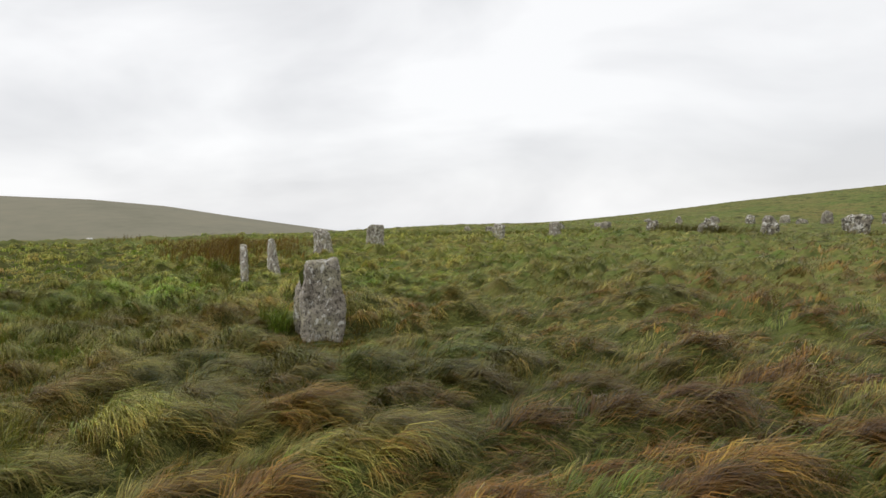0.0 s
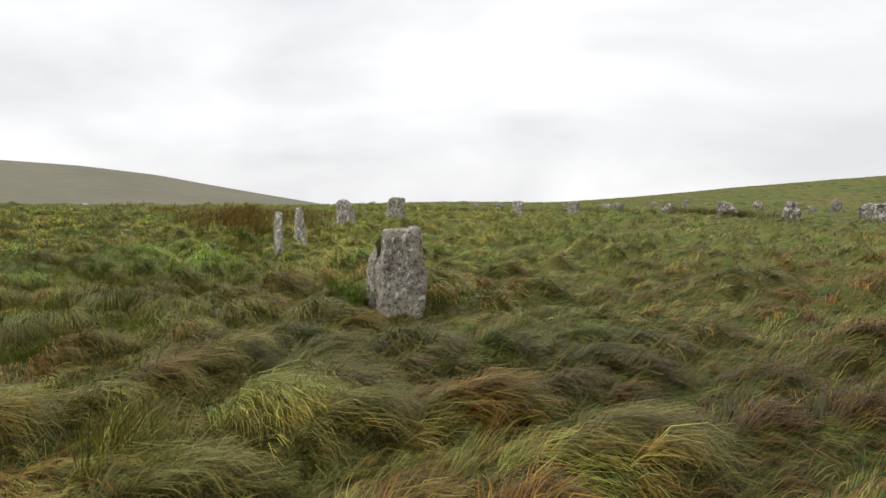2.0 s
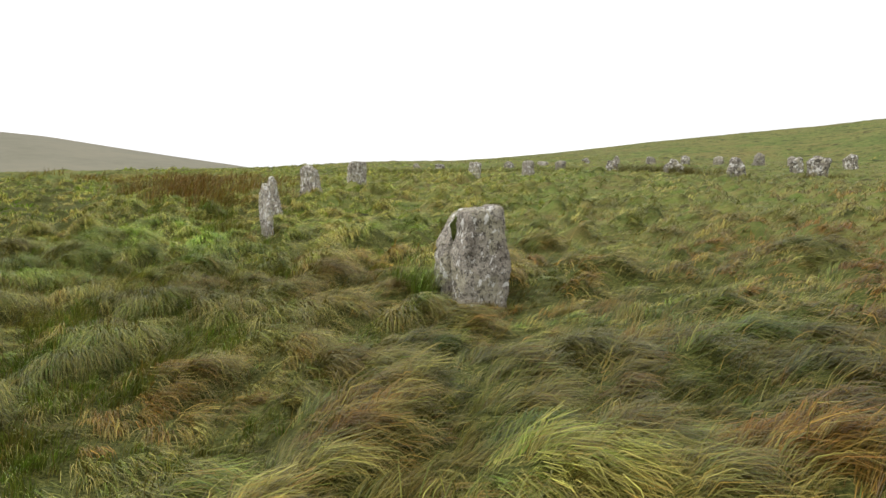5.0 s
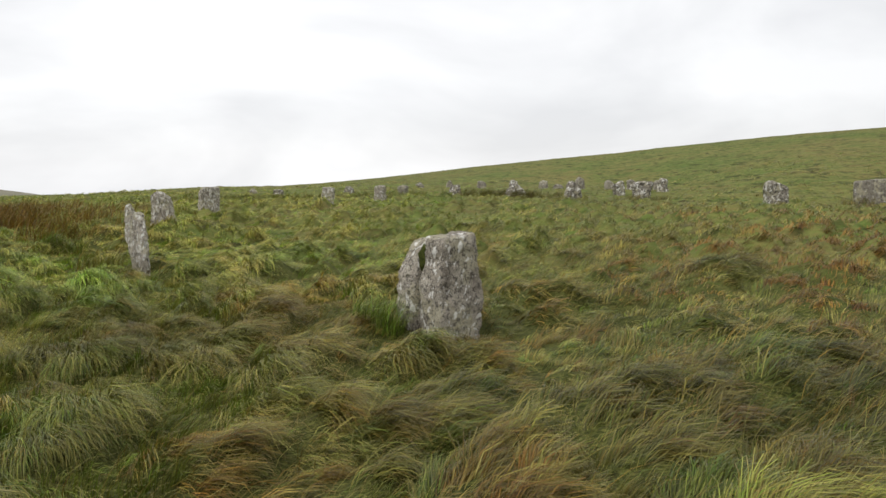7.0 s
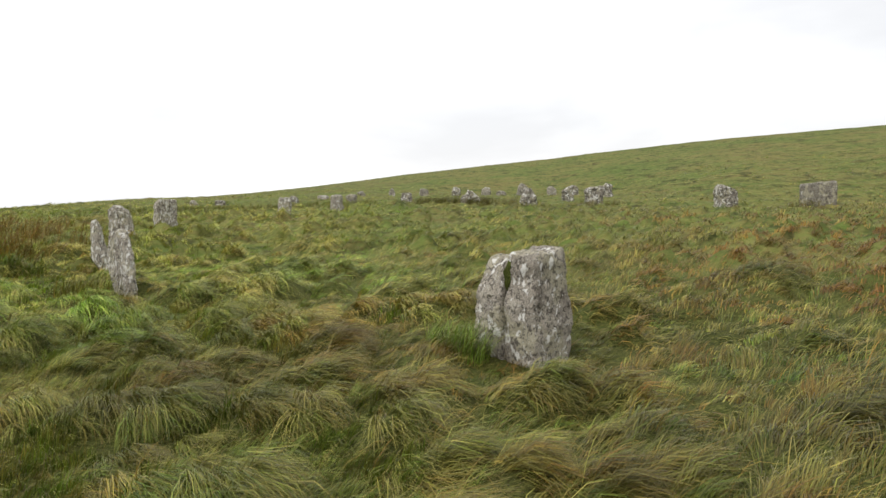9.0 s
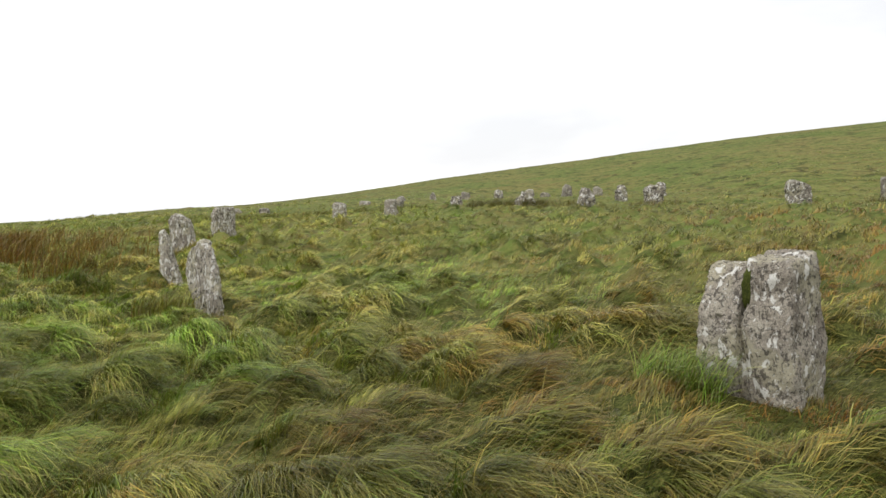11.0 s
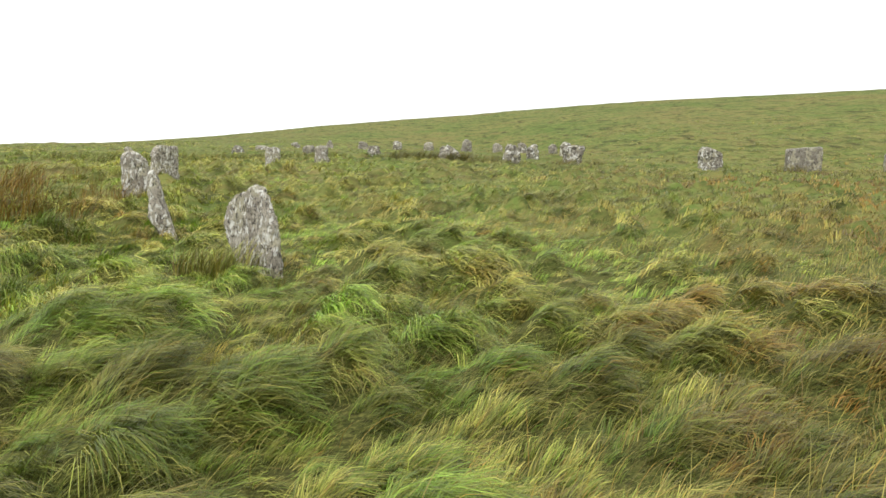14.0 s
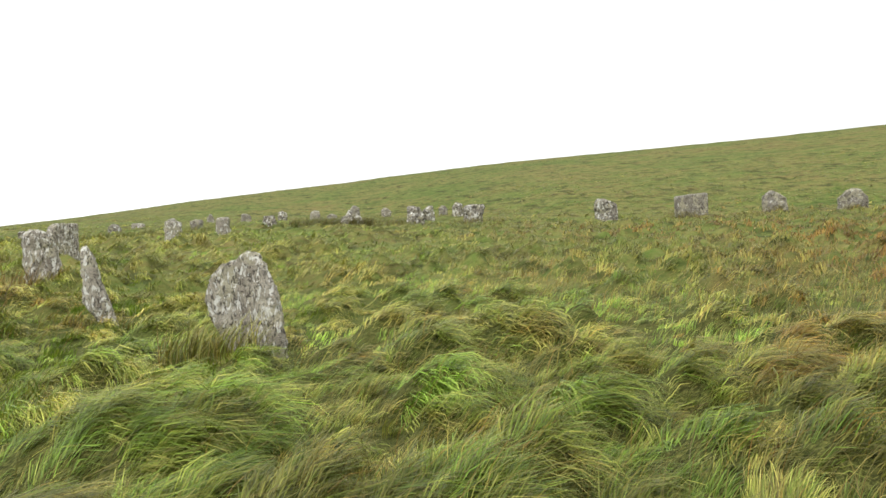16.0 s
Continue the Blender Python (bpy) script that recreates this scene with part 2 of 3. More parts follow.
# bearing and distance at which the slope begins
FOOT = [(-180, 60), (-60, 45), (-30, 50), (-20, 76), (11, 76), (24, 50), (90, 46), (180, 60)]
CENTRE = (-6.0, 3.0)


def land(x, y):
    """The height of the ground without its tussocks."""
    x, y = np.asarray(x, float), np.asarray(y, float)
    top, low = np.zeros_like(x), np.full_like(x, 0.03)
    for px, py, pz in DIPS:
        w = np.exp(-((x - px) ** 2 + (y - py) ** 2) / (2 * 3.2 ** 2))
        top, low = top + w * pz, low + w
    z = top / low
    r = np.hypot(x - CENTRE[0], y - CENTRE[1])
    bearing = np.degrees(np.arctan2(x - CENTRE[0], y - CENTRE[1]))
    az, el, rc = (np.array(v, float) for v in zip(*CREST))
    angle, crest = np.interp(bearing, az, el), np.interp(bearing, az, rc)
    high = 1.42 + crest * np.tan(np.radians(angle))
    foot = np.interp(bearing, *(np.array(v, float) for v in zip(*FOOT)))
    up = np.clip((r - foot) / (crest - foot), 0, 3)
    rise = 1.075 * high * np.clip(-0.1 * np.log(np.exp(-up / 0.1) + np.exp(-10)), 0, None)
    fall = np.clip(r - crest, 0, None)
    z = z * np.clip(1.6 - r / 75, 0, 1) + rise - np.minimum(fall ** 2 * 0.0006 + 0.02 * fall * np.clip(fall / 60, 0, 1), 45)
    for px, py, r, deep in HOLLOWS:
        z = z - deep * np.exp(-((x - px) ** 2 + (y - py) ** 2) / (2 * r * r))
    z += (lattice(x, y, 9.0, 3) - 0.5) * 0.16 * np.clip(r / 25, 0.2, 1.0) + (lattice(x, y, 3.0, 4) - 0.5) * 0.07
    return z


# larger tussocks, by tone: x, y, radius
TUSSOCKS = {
    0.10: [(-12.64, 11.1, 1.0), (-11.62, 9.18, 0.54), (-10.9, 7.41, 0.58), (-9.93, 7.28, 0.41), (-10.53, 11.4, 0.35), (-11.93, 7.67, 0.34), (-5.73, 6.44, 0.39), (-8.14, 5.72, 0.58)],
    0.18: [(-6.21, 5.61, 0.33), (-6.94, 6.06, 0.45), (-2.38, 4.28, 0.68), (-7.06, 7.5, 0.52), (-3.19, 7.48, 0.47), (-5.96, 3.55, 0.39), (-3.0, 6.42, 0.48), (-10.3, 6.79, 0.5), (-4.16, 4.34, 0.64)],
    0.32: [(-7.45, 11.2, 0.45), (-14.54, 14.58, 0.72), (-6.01, 20.84, 0.6), (-2.7, 16.4, 0.6), (-7.41, 12.27, 0.42), (-5.07, 11.02, 0.37), (-1.95, 12.06, 0.96), (-3.18, 17.27, 0.72)],
    0.42: [(-9.16, 13.16, 0.89), (-6.31, 10.44, 0.87), (-10.13, 9.19, 0.41), (-8.9, 7.27, 0.49), (-14.9, 19.2, 0.74), (-7.87, 8.0, 0.53), (-1.78, 5.05, 0.37), (-5.47, 3.36, 0.43)],
    0.52: [(-8.24, 9.72, 0.56), (-9.18, 8.19, 0.43), (-11.25, 12.45, 0.38), (-8.61, 10.31, 0.47), (-1.65, 9.91, 0.54), (-3.53, 6.76, 0.29), (-4.35, 5.43, 0.42), (-7.09, 5.27, 0.42)],
    0.58: [(-3.53, 4.55, 0.50), (-0.5, 4.6, 0.45), (0.3, 5.4, 0.5), (0.7, 4.3, 0.4), (-0.9, 5.6, 0.4), (-8.15, 7.21, 0.45), (-5.03, 5.83, 0.45), (-1.73, 6.39, 0.38), (-1.02, 8.28, 0.6), (-0.29, 6.77, 0.49), (-5.47, 4.58, 0.51), (-4.25, 6.04, 0.42)],
}
LARGE = [(t, *spot) for t, spots in TUSSOCKS.items() for spot in spots]
CELL, NX, NY, X0, Y0 = 0.8, 110, 100, -50.0, -6.0
rng = np.random.default_rng(7)
TX = X0 + (np.arange(NX)[:, None] + 0.5 + rng.uniform(-0.36, 0.36, (NX, NY))) * CELL
TY = Y0 + (np.arange(NY)[None, :] + 0.5 + rng.uniform(-0.36, 0.36, (NX, NY))) * CELL
TR = rng.uniform(0.22, 0.54, (NX, NY))
TH = TR * rng.uniform(0.10, 0.50, (NX, NY)) * np.clip(1.35 - (TY - 10) / 55, 0.5, 1.2) * (rng.random((NX, NY)) > 0.22) * np.where(TY > 9, 1.2, 1.0)
TT = np.clip(0.05 + 0.30 * rng.random((NX, NY)) + 0.62 * (lattice(TX, TY, 4.2, 11) - 0.22) + 0.25 * (lattice(TX, TY, 1.6, 12) - 0.5) - 0.14 * np.clip((-7 - TX) / 3, 0, 1) * np.clip((13 - TY) / 3, 0, 1) + 0.28 * np.clip((TX + 3.5) / 3, 0, 1), 0, 1)


def dome(d, r):
    return np.clip(1 - (d / r) ** 2, 0, None) ** 1.2


def tussocks(x, y):
    """Height of the tussocks over the land, the way out from the middle of the highest, and its tone."""
    x, y = np.asarray(x, float), np.asarray(y, float)
    best, ox, oy, tone, who = np.zeros_like(x), np.zeros_like(x), np.zeros_like(x), np.full_like(x, -1.0), np.full(x.shape, -1)

    warp = 0.72 + 0.35 * lattice(x, y, 0.33, 71) + 0.30 * lattice(x, y, 0.8, 72)

    def take(cx, cy, r, h, t, mark=-1):
        nonlocal best, ox, oy, tone, who
        dx, dy = x - cx, (y - cy) * 1.25
        lee = (dx * WIND[0] + (y - cy) * WIND[1])
        cross = (y - cy) * WIND[0] - dx * WIND[1]
        d = np.hypot(np.where(lee > 0, 1.75, 0.82) * lee, 1.12 * cross) * warp
        f = dome(d, r) * h
        m = f > best
        best = np.where(m, f, best)
        ox, oy, tone, who = np.where(m, dx / r, ox), np.where(m, dy / r, oy), np.where(m, t, tone), np.where(m, mark, who)

    ix, iy = np.floor((x - X0) / CELL).astype(int), np.floor((y - Y0) / CELL).astype(int)
    for i in (-1, 0, 1):
        for j in (-1, 0, 1):
            a, b = np.clip(ix + i, 0, NX - 1), np.clip(iy + j, 0, NY - 1)
            take(TX[a, b], TY[a, b], TR[a, b], TH[a, b], TT[a, b])
    for mark, (t, cx, cy, r) in enumerate(LARGE):
        take(cx, cy, r * 1.15, (0.31 if cy > 9 else 0.26) * min(r, 1.0) + 0.05, t, mark)
    # trodden hollow round the foot of the split stone
    best = best * (1 - 0.9 * np.exp(-((x + 5.78) ** 2 + (y - 8.42) ** 2) / (2 * 0.42 ** 2)))
    return best, ox, oy, tone, who


TUFT = 0.40


def tufts(x, y):
    """The small mops of grass that make up the sward: the way out from the nearest, in its radii, and three chances of its own."""
    x, y = np.asarray(x, float), np.asarray(y, float)
    ix, iy = np.floor(x / TUFT).astype(np.int64), np.floor(y / TUFT).astype(np.int64)

    def chance(i, j, seed):
        k = (i * 374761393 + j * 668265263 + seed * 974634777) & 0x7FFFFFFF
        k = ((k ^ (k >> 13)) * 1274126177) & 0x7FFFFFFF
        return ((k ^ (k >> 16)) & 0xFFFF) / 65535.0

    best, ox, oy = np.full_like(x, 9.0), np.zeros_like(x), np.zeros_like(x)
    own = [np.zeros_like(x) for _ in range(3)]
    for i in (-1, 0, 1):
        for j in (-1, 0, 1):
            a, b = ix + i, iy + j
            r = TUFT * (0.45 + 0.55 * chance(a, b, 3))
            dx, dy = (x - (a + 0.1 + 0.8 * chance(a, b, 1)) * TUFT) / r, (y - (b + 0.1 + 0.8 * chance(a, b, 2)) * TUFT) / r
            lee = dx * WIND[0] + dy * WIND[1]
            d = np.hypot(np.where(lee > 0, 1.35, 0.9) * lee, dy * WIND[0] - dx * WIND[1])
            m = d < best
            best, ox, oy = np.where(m, d, best), np.where(m, dx, ox), np.where(m, dy, oy)
            own = [np.where(m, chance(a, b, 4 + k), v) for k, v in enumerate(own)]
    return np.clip(best, 0, 1), ox, oy, own


def ground_height(x, y):
    x, y = np.asarray(x, float), np.asarray(y, float)
    d, _, _, own = tufts(x, y)
    bare = 1 - 0.9 * np.clip(sum(np.exp(-((x - px) ** 2 + (y - py) ** 2) / (2 * r * r)) for px, py, r, _ in HOLLOWS), 0, 1)
    return land(x, y) + tussocks(x, y)[0] + bare * (0.02 + 0.07 * own[0]) * np.clip(1 - d * d, 0, 1)


def mesh_object(name, verts, faces, material, smooth=True):
    me = bpy.data.meshes.new(name)
    me.from_pydata(verts, [], faces)
    me.materials.append(material)
    me.polygons.foreach_set("use_smooth", [smooth] * len(me.polygons))
    me.update()
    return new(name, me)


def stretched(spans, growth, far_lo, far_hi):
    """Grid lines: even steps from each place on, then ever wider outwards."""
    mid = [spans[0][0]]
    for (a, step), (b, _) in zip(spans, spans[1:]):
        mid += list(np.linspace(a, b, round((b - a) / step) + 1)[1:])
    up, v, s = [], mid[-1], spans[-1][1]
    while v < far_hi:
        s *= growth
        v += s
        up.append(v)
    down, v, s = [], mid[0], spans[0][1]
    while v > far_lo:
        s *= growth
        v -= s
        down.append(v)
    return np.array(down[::-1] + mid + up)


def build_ground():
    gx = stretched([(-32, 0.27), (-16, 0.125), (1, 0.27), (14, 0.27)], 1.045, -1500, 1500)
    gy = stretched([(2, 0.125), (13, 0.20), (26, 0.34), (46, 0.34)], 1.045, -300, 1500)
    x, y = np.meshgrid(gx, gy, indexing="ij")
    z = ground_height(x, y)
    nx, ny = x.shape
    k = np.arange(nx * ny).reshape(nx, ny)
    quads = np.stack([k[:-1, :-1], k[1:, :-1], k[1:, 1:], k[:-1, 1:]], -1).reshape(-1, 4)
    me = bpy.data.meshes.new("ground")
    me.vertices.add(nx * ny)
    me.vertices.foreach_set("co", np.stack([x, y, z], -1).astype(np.float32).ravel())
    me.loops.add(quads.size)
    me.loops.foreach_set("vertex_index", quads.astype(np.int32).ravel())
    me.polygons.add(len(quads))
    me.polygons.foreach_set("loop_start", np.arange(0, quads.size, 4, dtype=np.int32))
    me.polygons.foreach_set("use_smooth", np.ones(len(quads), bool))
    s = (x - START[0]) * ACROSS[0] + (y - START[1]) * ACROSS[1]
    # rank: share of the shade-darkened thatch in the turf colour
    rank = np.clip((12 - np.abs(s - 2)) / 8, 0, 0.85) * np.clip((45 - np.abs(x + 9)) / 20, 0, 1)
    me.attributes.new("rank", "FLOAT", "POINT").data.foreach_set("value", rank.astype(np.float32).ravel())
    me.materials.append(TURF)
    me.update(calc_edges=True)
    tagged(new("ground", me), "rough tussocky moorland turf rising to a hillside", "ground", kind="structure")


build_ground()


def build_far_hill():
    """The rounded hill across the valley."""
    az = np.linspace(-110, -24, 90)
    ridge = np.interp(az, [-110, -75, -62, -56, -50, -45, -41, -37, -32, -28, -24], [0.4, 1.8, 1.85, 1.68, 1.36, 0.82, 0.1, -0.58, -1.38, -2.1, -3.0])
    verts, faces = [], []
    steps = 24
    for i, (a, el) in enumerate(zip(az, ridge)):
        for j in range(steps + 1):
            s = j / steps
            r = 420 + 380 * s
            crest = 1.42 + 800 * math.tan(math.radians(el))
            z = -40 + (crest + 40) * (1 - (1 - s) ** 1.7) + (float(lattice(a, s * 12, 3.0, 9)) - 0.5) * 1.6 * (1 - s)
            verts.append((CENTRE[0] + r * math.sin(math.radians(a)), CENTRE[1] + r * math.cos(math.radians(a)), z))
    n = steps + 1
    for i in range(len(az) - 1):
        for j in range(steps):
            faces.append((i * n + j, (i + 1) * n + j, (i + 1) * n + j + 1, i * n + j + 1))
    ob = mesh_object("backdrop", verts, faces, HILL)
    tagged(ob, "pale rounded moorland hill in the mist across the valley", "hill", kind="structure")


build_far_hill()


# ---- standing stones ----
def between(table, v):
    return float(np.interp(v, *(np.array(c, float) for c in table)))


def stone_rings(w, d, h, power, taper, slope, rough, seed, n=40, m=22, top_round=0.12, lean=(0, 0), waist=0.0, sides=None, head=None, cracks=0.0):
    """Rings of a rough upright block, squarish in plan, with a broken uneven head.
    sides: height, left and right edge up the stone; head: the height of its top from left to right."""
    verts, rings = [], []
    if sides is None:
        sides = [(k / 8, -w / 2 * (1 - taper * k / 8 - waist * math.sin(k / 8 * math.pi)), w / 2 * (1 - taper * k / 8 - waist * math.sin(k / 8 * math.pi))) for k in range(9)]
    if head is None:
        head = [(-1, 1 - slope / 2), (1, 1 + slope / 2)]
    up, left, right = zip(*sides)
    levels = [(k / m, 1.0) for k in range(m + 1)] + [(1.0, f) for f in (0.95, 0.86, 0.72, 0.52, 0.28, 0.07)]
    for v, f in levels:
        ring = []
        lo, hi = between((up, left), v), between((up, right), v)
        mid, half = (lo + hi) / 2, (hi - lo) / 2
        edge = 1 - top_round * max(0.0, (v - 0.9) / 0.1) ** 2
        deep = d / 2 * (1 - taper * v) * edge * f
        for k in range(n):
            a = 2 * math.pi * k / n
            c, s = math.cos(a), math.sin(a)
            rad = (abs(c) ** power + abs(s) ** power) ** (-1 / power)
            x, y = mid + half * rad * c * edge * f, deep * rad * s
            z = h * v * (1 + (between(tuple(zip(*head)), rad * c * f) - 1) * v ** 1.5)
            if f < 1:
                z += 0.03 * (1 - f) * top_round * 4 * h
            p = Vector((x, y, z))
            q = p * 2.4 + Vector((seed * 7.3, seed * 3.1, 0))
            big = noise.noise(q * 0.9) * 0.08 + noise.noise(q * 2.3) * 0.05
            small = noise.noise(q * 6.1) * 0.010 + noise.noise(q * 13.0) * 0.012 + noise.noise(q * 27.0) * 0.008
            chip = -0.06 * max(0.0, noise.noise(q * 1.7 + Vector((9, 4, 2))) - 0.22)
            if cracks:
                near = noise.voronoi(Vector((q.x, q.y, q.z * 0.6)) * 1.1)[0]
                chip -= f * f * cracks * max(0.0, 1 - (near[1] - near[0]) / 0.10) - f * f * cracks * 1.4 * (0.4 - near[0])
            out = Vector((c, s, 0.0 if f == 1 else 1.2)).normalized()
            p += out * (big * min(2 * half, d) * 1.1 + (small + chip) * 1.4) * rough
            p.x += lean[0] * v
            p.y += lean[1] * v
            ring.append(len(verts))
            verts.append(p)
        rings.append(ring)
    return verts, rings


def stone_bmesh(shapes):
    """One mesh of one or more such blocks: each is (offset x, y, turn, settings)."""
    bm = bmesh.new()
    for ox, oy, turn, opts in shapes:
        verts, rings = stone_rings(**opts)
        m = pose(ox, oy, 0, 0, 0, turn)
        made = [bm.verts.new(m @ v) for v in verts]
        for lo, hi in zip(rings, rings[1:]):
            for k in range(len(lo)):
                j = (k + 1) % len(lo)
                bm.faces.new((made[lo[k]], made[lo[j]], made[hi[j]], made[hi[k]]))
        bm.faces.new([made[k] for k in rings[-1]])
        bm.faces.new([made[k] for k in reversed(rings[0])])
    bmesh.ops.recalc_face_normals(bm, faces=bm.faces)
    for f in bm.faces:
        f.smooth = True
    return bm


def part(name, bm, material, parent=None, label=""):
    me = bpy.data.meshes.new(name)
    bm.to_mesh(me)
    bm.free()
    me.materials.append(material)
    ob = new(name, me)
    if parent:
        ob.parent = parent
    if label:
        ob["label"] = label
    return ob


SUNK = 0.18


def standing_stone(x, y, w, d, top, turn, label, group, seed, power=5.0, taper=0.12, slope=0.0, rough=1.0, lean=(0, 0), fine=True, base=None, round_top=0.12, waist=0.0, sides=None, head=None,
                   cracks=0.0, skin=None, sunk=SUNK):
    """A granite block set into the turf; top is the height of its head in the world."""
    foot = (float(land(x, y)) if base is None else base) - sunk
    opts = dict(w=w, d=d, h=top - foot, power=power, taper=taper, slope=slope, rough=rough, seed=seed, lean=lean, top_round=round_top, waist=waist, n=64 if fine else 36, m=38 if fine else 16,
                sides=sides, head=head, cracks=cracks)
    ob = part("standing_stone", stone_bmesh([(0, 0, 0, opts)]), skin or GRANITE)
    ob.matrix_world = pose(x, y, foot, 0, 0, turn)
    return tagged(ob, label, "standing stone", group)


NEAR, FAR = "stones of the nearer circle", "stones of the farther circle"


def cleft_stone():
    """The split block beside the path, with moss in its cleft."""
    x, y = -6.08, 8.53
    foot = float(land(x, y)) - SUNK
    right = dict(w=0.63, d=0.40, h=0.865 - foot, power=9.0, taper=0.10, slope=0.0, rough=0.75, seed=3, n=92, m=56, top_round=0.04, lean=(0.0, 0.05), cracks=0.003,
                 sides=[(0, -0.26, 0.26), (0.3, -0.28, 0.295), (0.62, -0.28, 0.30), (0.70, -0.26, 0.255), (1, -0.20, 0.225)], head=[(-1, 0.97), (-0.7, 0.985), (0.5, 0.985), (0.75, 1.01), (1, 1.0)])
    left = dict(w=0.50, d=0.33, h=0.80 - foot, power=8.0, taper=0.06, slope=0.0, rough=0.75, seed=8, n=80, m=50, top_round=0.05, lean=(0.0, 0.0), cracks=0.004,
                sides=[(0, -0.25, 0.14), (0.4, -0.25, 0.20), (0.65, -0.24, 0.20), (1, -0.165, 0.19)], head=[(-1, 1.0), (-0.4, 0.98), (0.1, 0.91), (0.6, 0.80), (1, 0.70)])
    core = dict(w=0.40, d=0.40, h=0.42 - foot, power=5.0, taper=0.05, slope=0.0, rough=0.6, seed=5, n=32, m=16)
    ob = part("standing_stone", stone_bmesh([(0.11, 0.325, 40, right), (-0.24, 0.535, -140, left), (-0.05, 0.45, 130, core)]), GRANITE)
    ob.matrix_world = pose(x, y, foot)
    tagged(ob, "squat grey granite standing stone split by a mossy cleft", "standing stone", NEAR)
    bm = bmesh.new()
    bmesh.ops.create_icosphere(bm, subdivisions=3, radius=1.0)
    for v in bm.verts:
        k = 1 + 0.22 * noise.noise(v.co * 3.1) + 0.1 * noise.noise(v.co * 9)
        v.co = Vector((v.co.x * 0.20 * k, v.co.y * 0.05 * k, v.co.z * 0.22 * k))
    for f in bm.faces:
        f.smooth = True
    moss = part("moss", bm, MOSS, ob, "dark green moss filling the cleft")
    moss.matrix_parent_inverse = Matrix.Identity(4)
    moss.location = (-0.06, 0.44, 0.60 - foot)
    moss.rotation_euler = (0, 0, radians(40))


cleft_stone()
standing_stone(-11.97, 14.52, 1.1, 0.17, 0.79, -50, "thin leaning granite slab streaked with white lichen", NEAR, 11, power=4.5, taper=0.1, base=-0.29, sunk=0.15, round_top=0.14, skin=STREAKED, cracks=0.008,
               sides=[(0, -0.10, 0.64), (0.12, -0.14, 0.64), (0.21, -0.20, 0.64), (0.31, -0.29, 0.63), (0.43, -0.38, 0.62), (0.53, -0.43, 0.59), (0.64, -0.43, 0.56), (0.85, -0.32, 0.45), (1.0, -0.20, 0.40)],
               head=[(-1, 0.89), (-0.14, 0.925), (0.3, 0.995), (0.6, 1.0), (1, 0.91)])
standing_stone(-13.45, 17.6, 0.38, 0.24, 0.77, 0, "slender leaning granite post in the grass", NEAR, 12, power=3.6, taper=0.15, base=-0.38, lean=(0.0, 0.14), round_top=0.2, skin=STREAKED, rough=0.8,
               sides=[(0, 0.09, 0.20), (0.12, 0.07, 0.19), (0.25, -0.12, 0.15), (0.45, -0.26, 0.07), (0.73, -0.26, -0.02), (1.0, -0.25, -0.09)], head=[(-1, 1), (0, 1), (1, 0.93)])
standing_stone(-14.68, 21.9, 0.76, 0.46, 0.95, 10, "grey granite stone with a slanting rounded head", NEAR, 13, power=7.0, taper=0.05, rough=1.0, round_top=0.06, skin=STREAKED, cracks=0.012,
               sides=[(0, -0.29, 0.33), (0.35, -0.29, 0.35), (0.6, -0.29, 0.30), (0.8, -0.29, 0.26), (1, -0.28, 0.22)], head=[(-1, 0.93), (-0.5, 1), (0.3, 0.98), (1, 0.88)])
standing_stone(-14.66, 25.55, 0.66, 0.34, 1.03, 38, "broad square-headed grey granite stone", NEAR, 14, power=8.0, taper=0.04, round_top=0.05, skin=STREAKED, cracks=0.008,
               sides=[(0, -0.32, 0.33), (0.5, -0.34, 0.33), (0.85, -0.32, 0.35), (1, -0.27, 0.33)], head=[(-1, 0.93), (-0.6, 1), (1, 0.97)])
standing_stone(-11.98, 32.4, 0.56, 0.42, 0.87, 5, "upright granite block in the ring of stones", NEAR, 15, power=6.0, taper=0.06, skin=STREAKED, round_top=0.08,
               sides=[(0, -0.30, 0.20), (1, -0.25, 0.27)], head=[(-1, 0.99), (-0.3, 0.96), (0.1, 1), (1, 0.93)])
standing_stone(-10.12, 35.2, 0.50, 0.58, 0.86, 65, "upright granite stone with pale lichen crust", NEAR, 16, power=4.0, taper=0.16, round_top=0.22, cracks=0.01)
standing_stone(-6.9, 44.8, 0.66, 0.5, 0.72, 0, "small lichen-spotted granite block in the ring of stones", NEAR, 17, fine=False, rough=1.3, skin=SPOTTED, cracks=0.02, waist=-0.1)
standing_stone(-3.5, 41.0, 1.12, 0.6, 0.86, 0, "low broken granite boulder covered with lichen", NEAR, 18, fine=False, power=3.0, rough=1.5, taper=0.1, skin=SPOTTED, cracks=0.03,
               head=[(-1, 0.72), (-0.55, 0.8), (-0.3, 1), (0.1, 0.97), (0.5, 0.85), (1, 0.6)])
standing_stone(-0.55, 40.0, 0.96, 0.62, 0.96, 12, "rugged lichen-spotted granite boulder", NEAR, 19, fine=False, power=3.6, rough=1.5, taper=0.1, skin=SPOTTED, cracks=0.03,
               sides=[(0, -0.36, 0.44), (0.4, -0.44, 0.46), (0.75, -0.42, 0.36), (1, -0.34, 0.24)], head=[(-1, 0.9), (-0.4, 1), (0.5, 0.98), (1, 0.82)])
standing_stone(3.6, 49.0, 0.80, 0.6, 0.88, 0, "rounded granite stone standing in the turf", NEAR, 20, fine=False, power=3.4, rough=1.3, skin=SPOTTED, cracks=0.02, head=[(-1, 0.8), (-0.2, 0.9), (0.4, 1), (1, 0.9)])
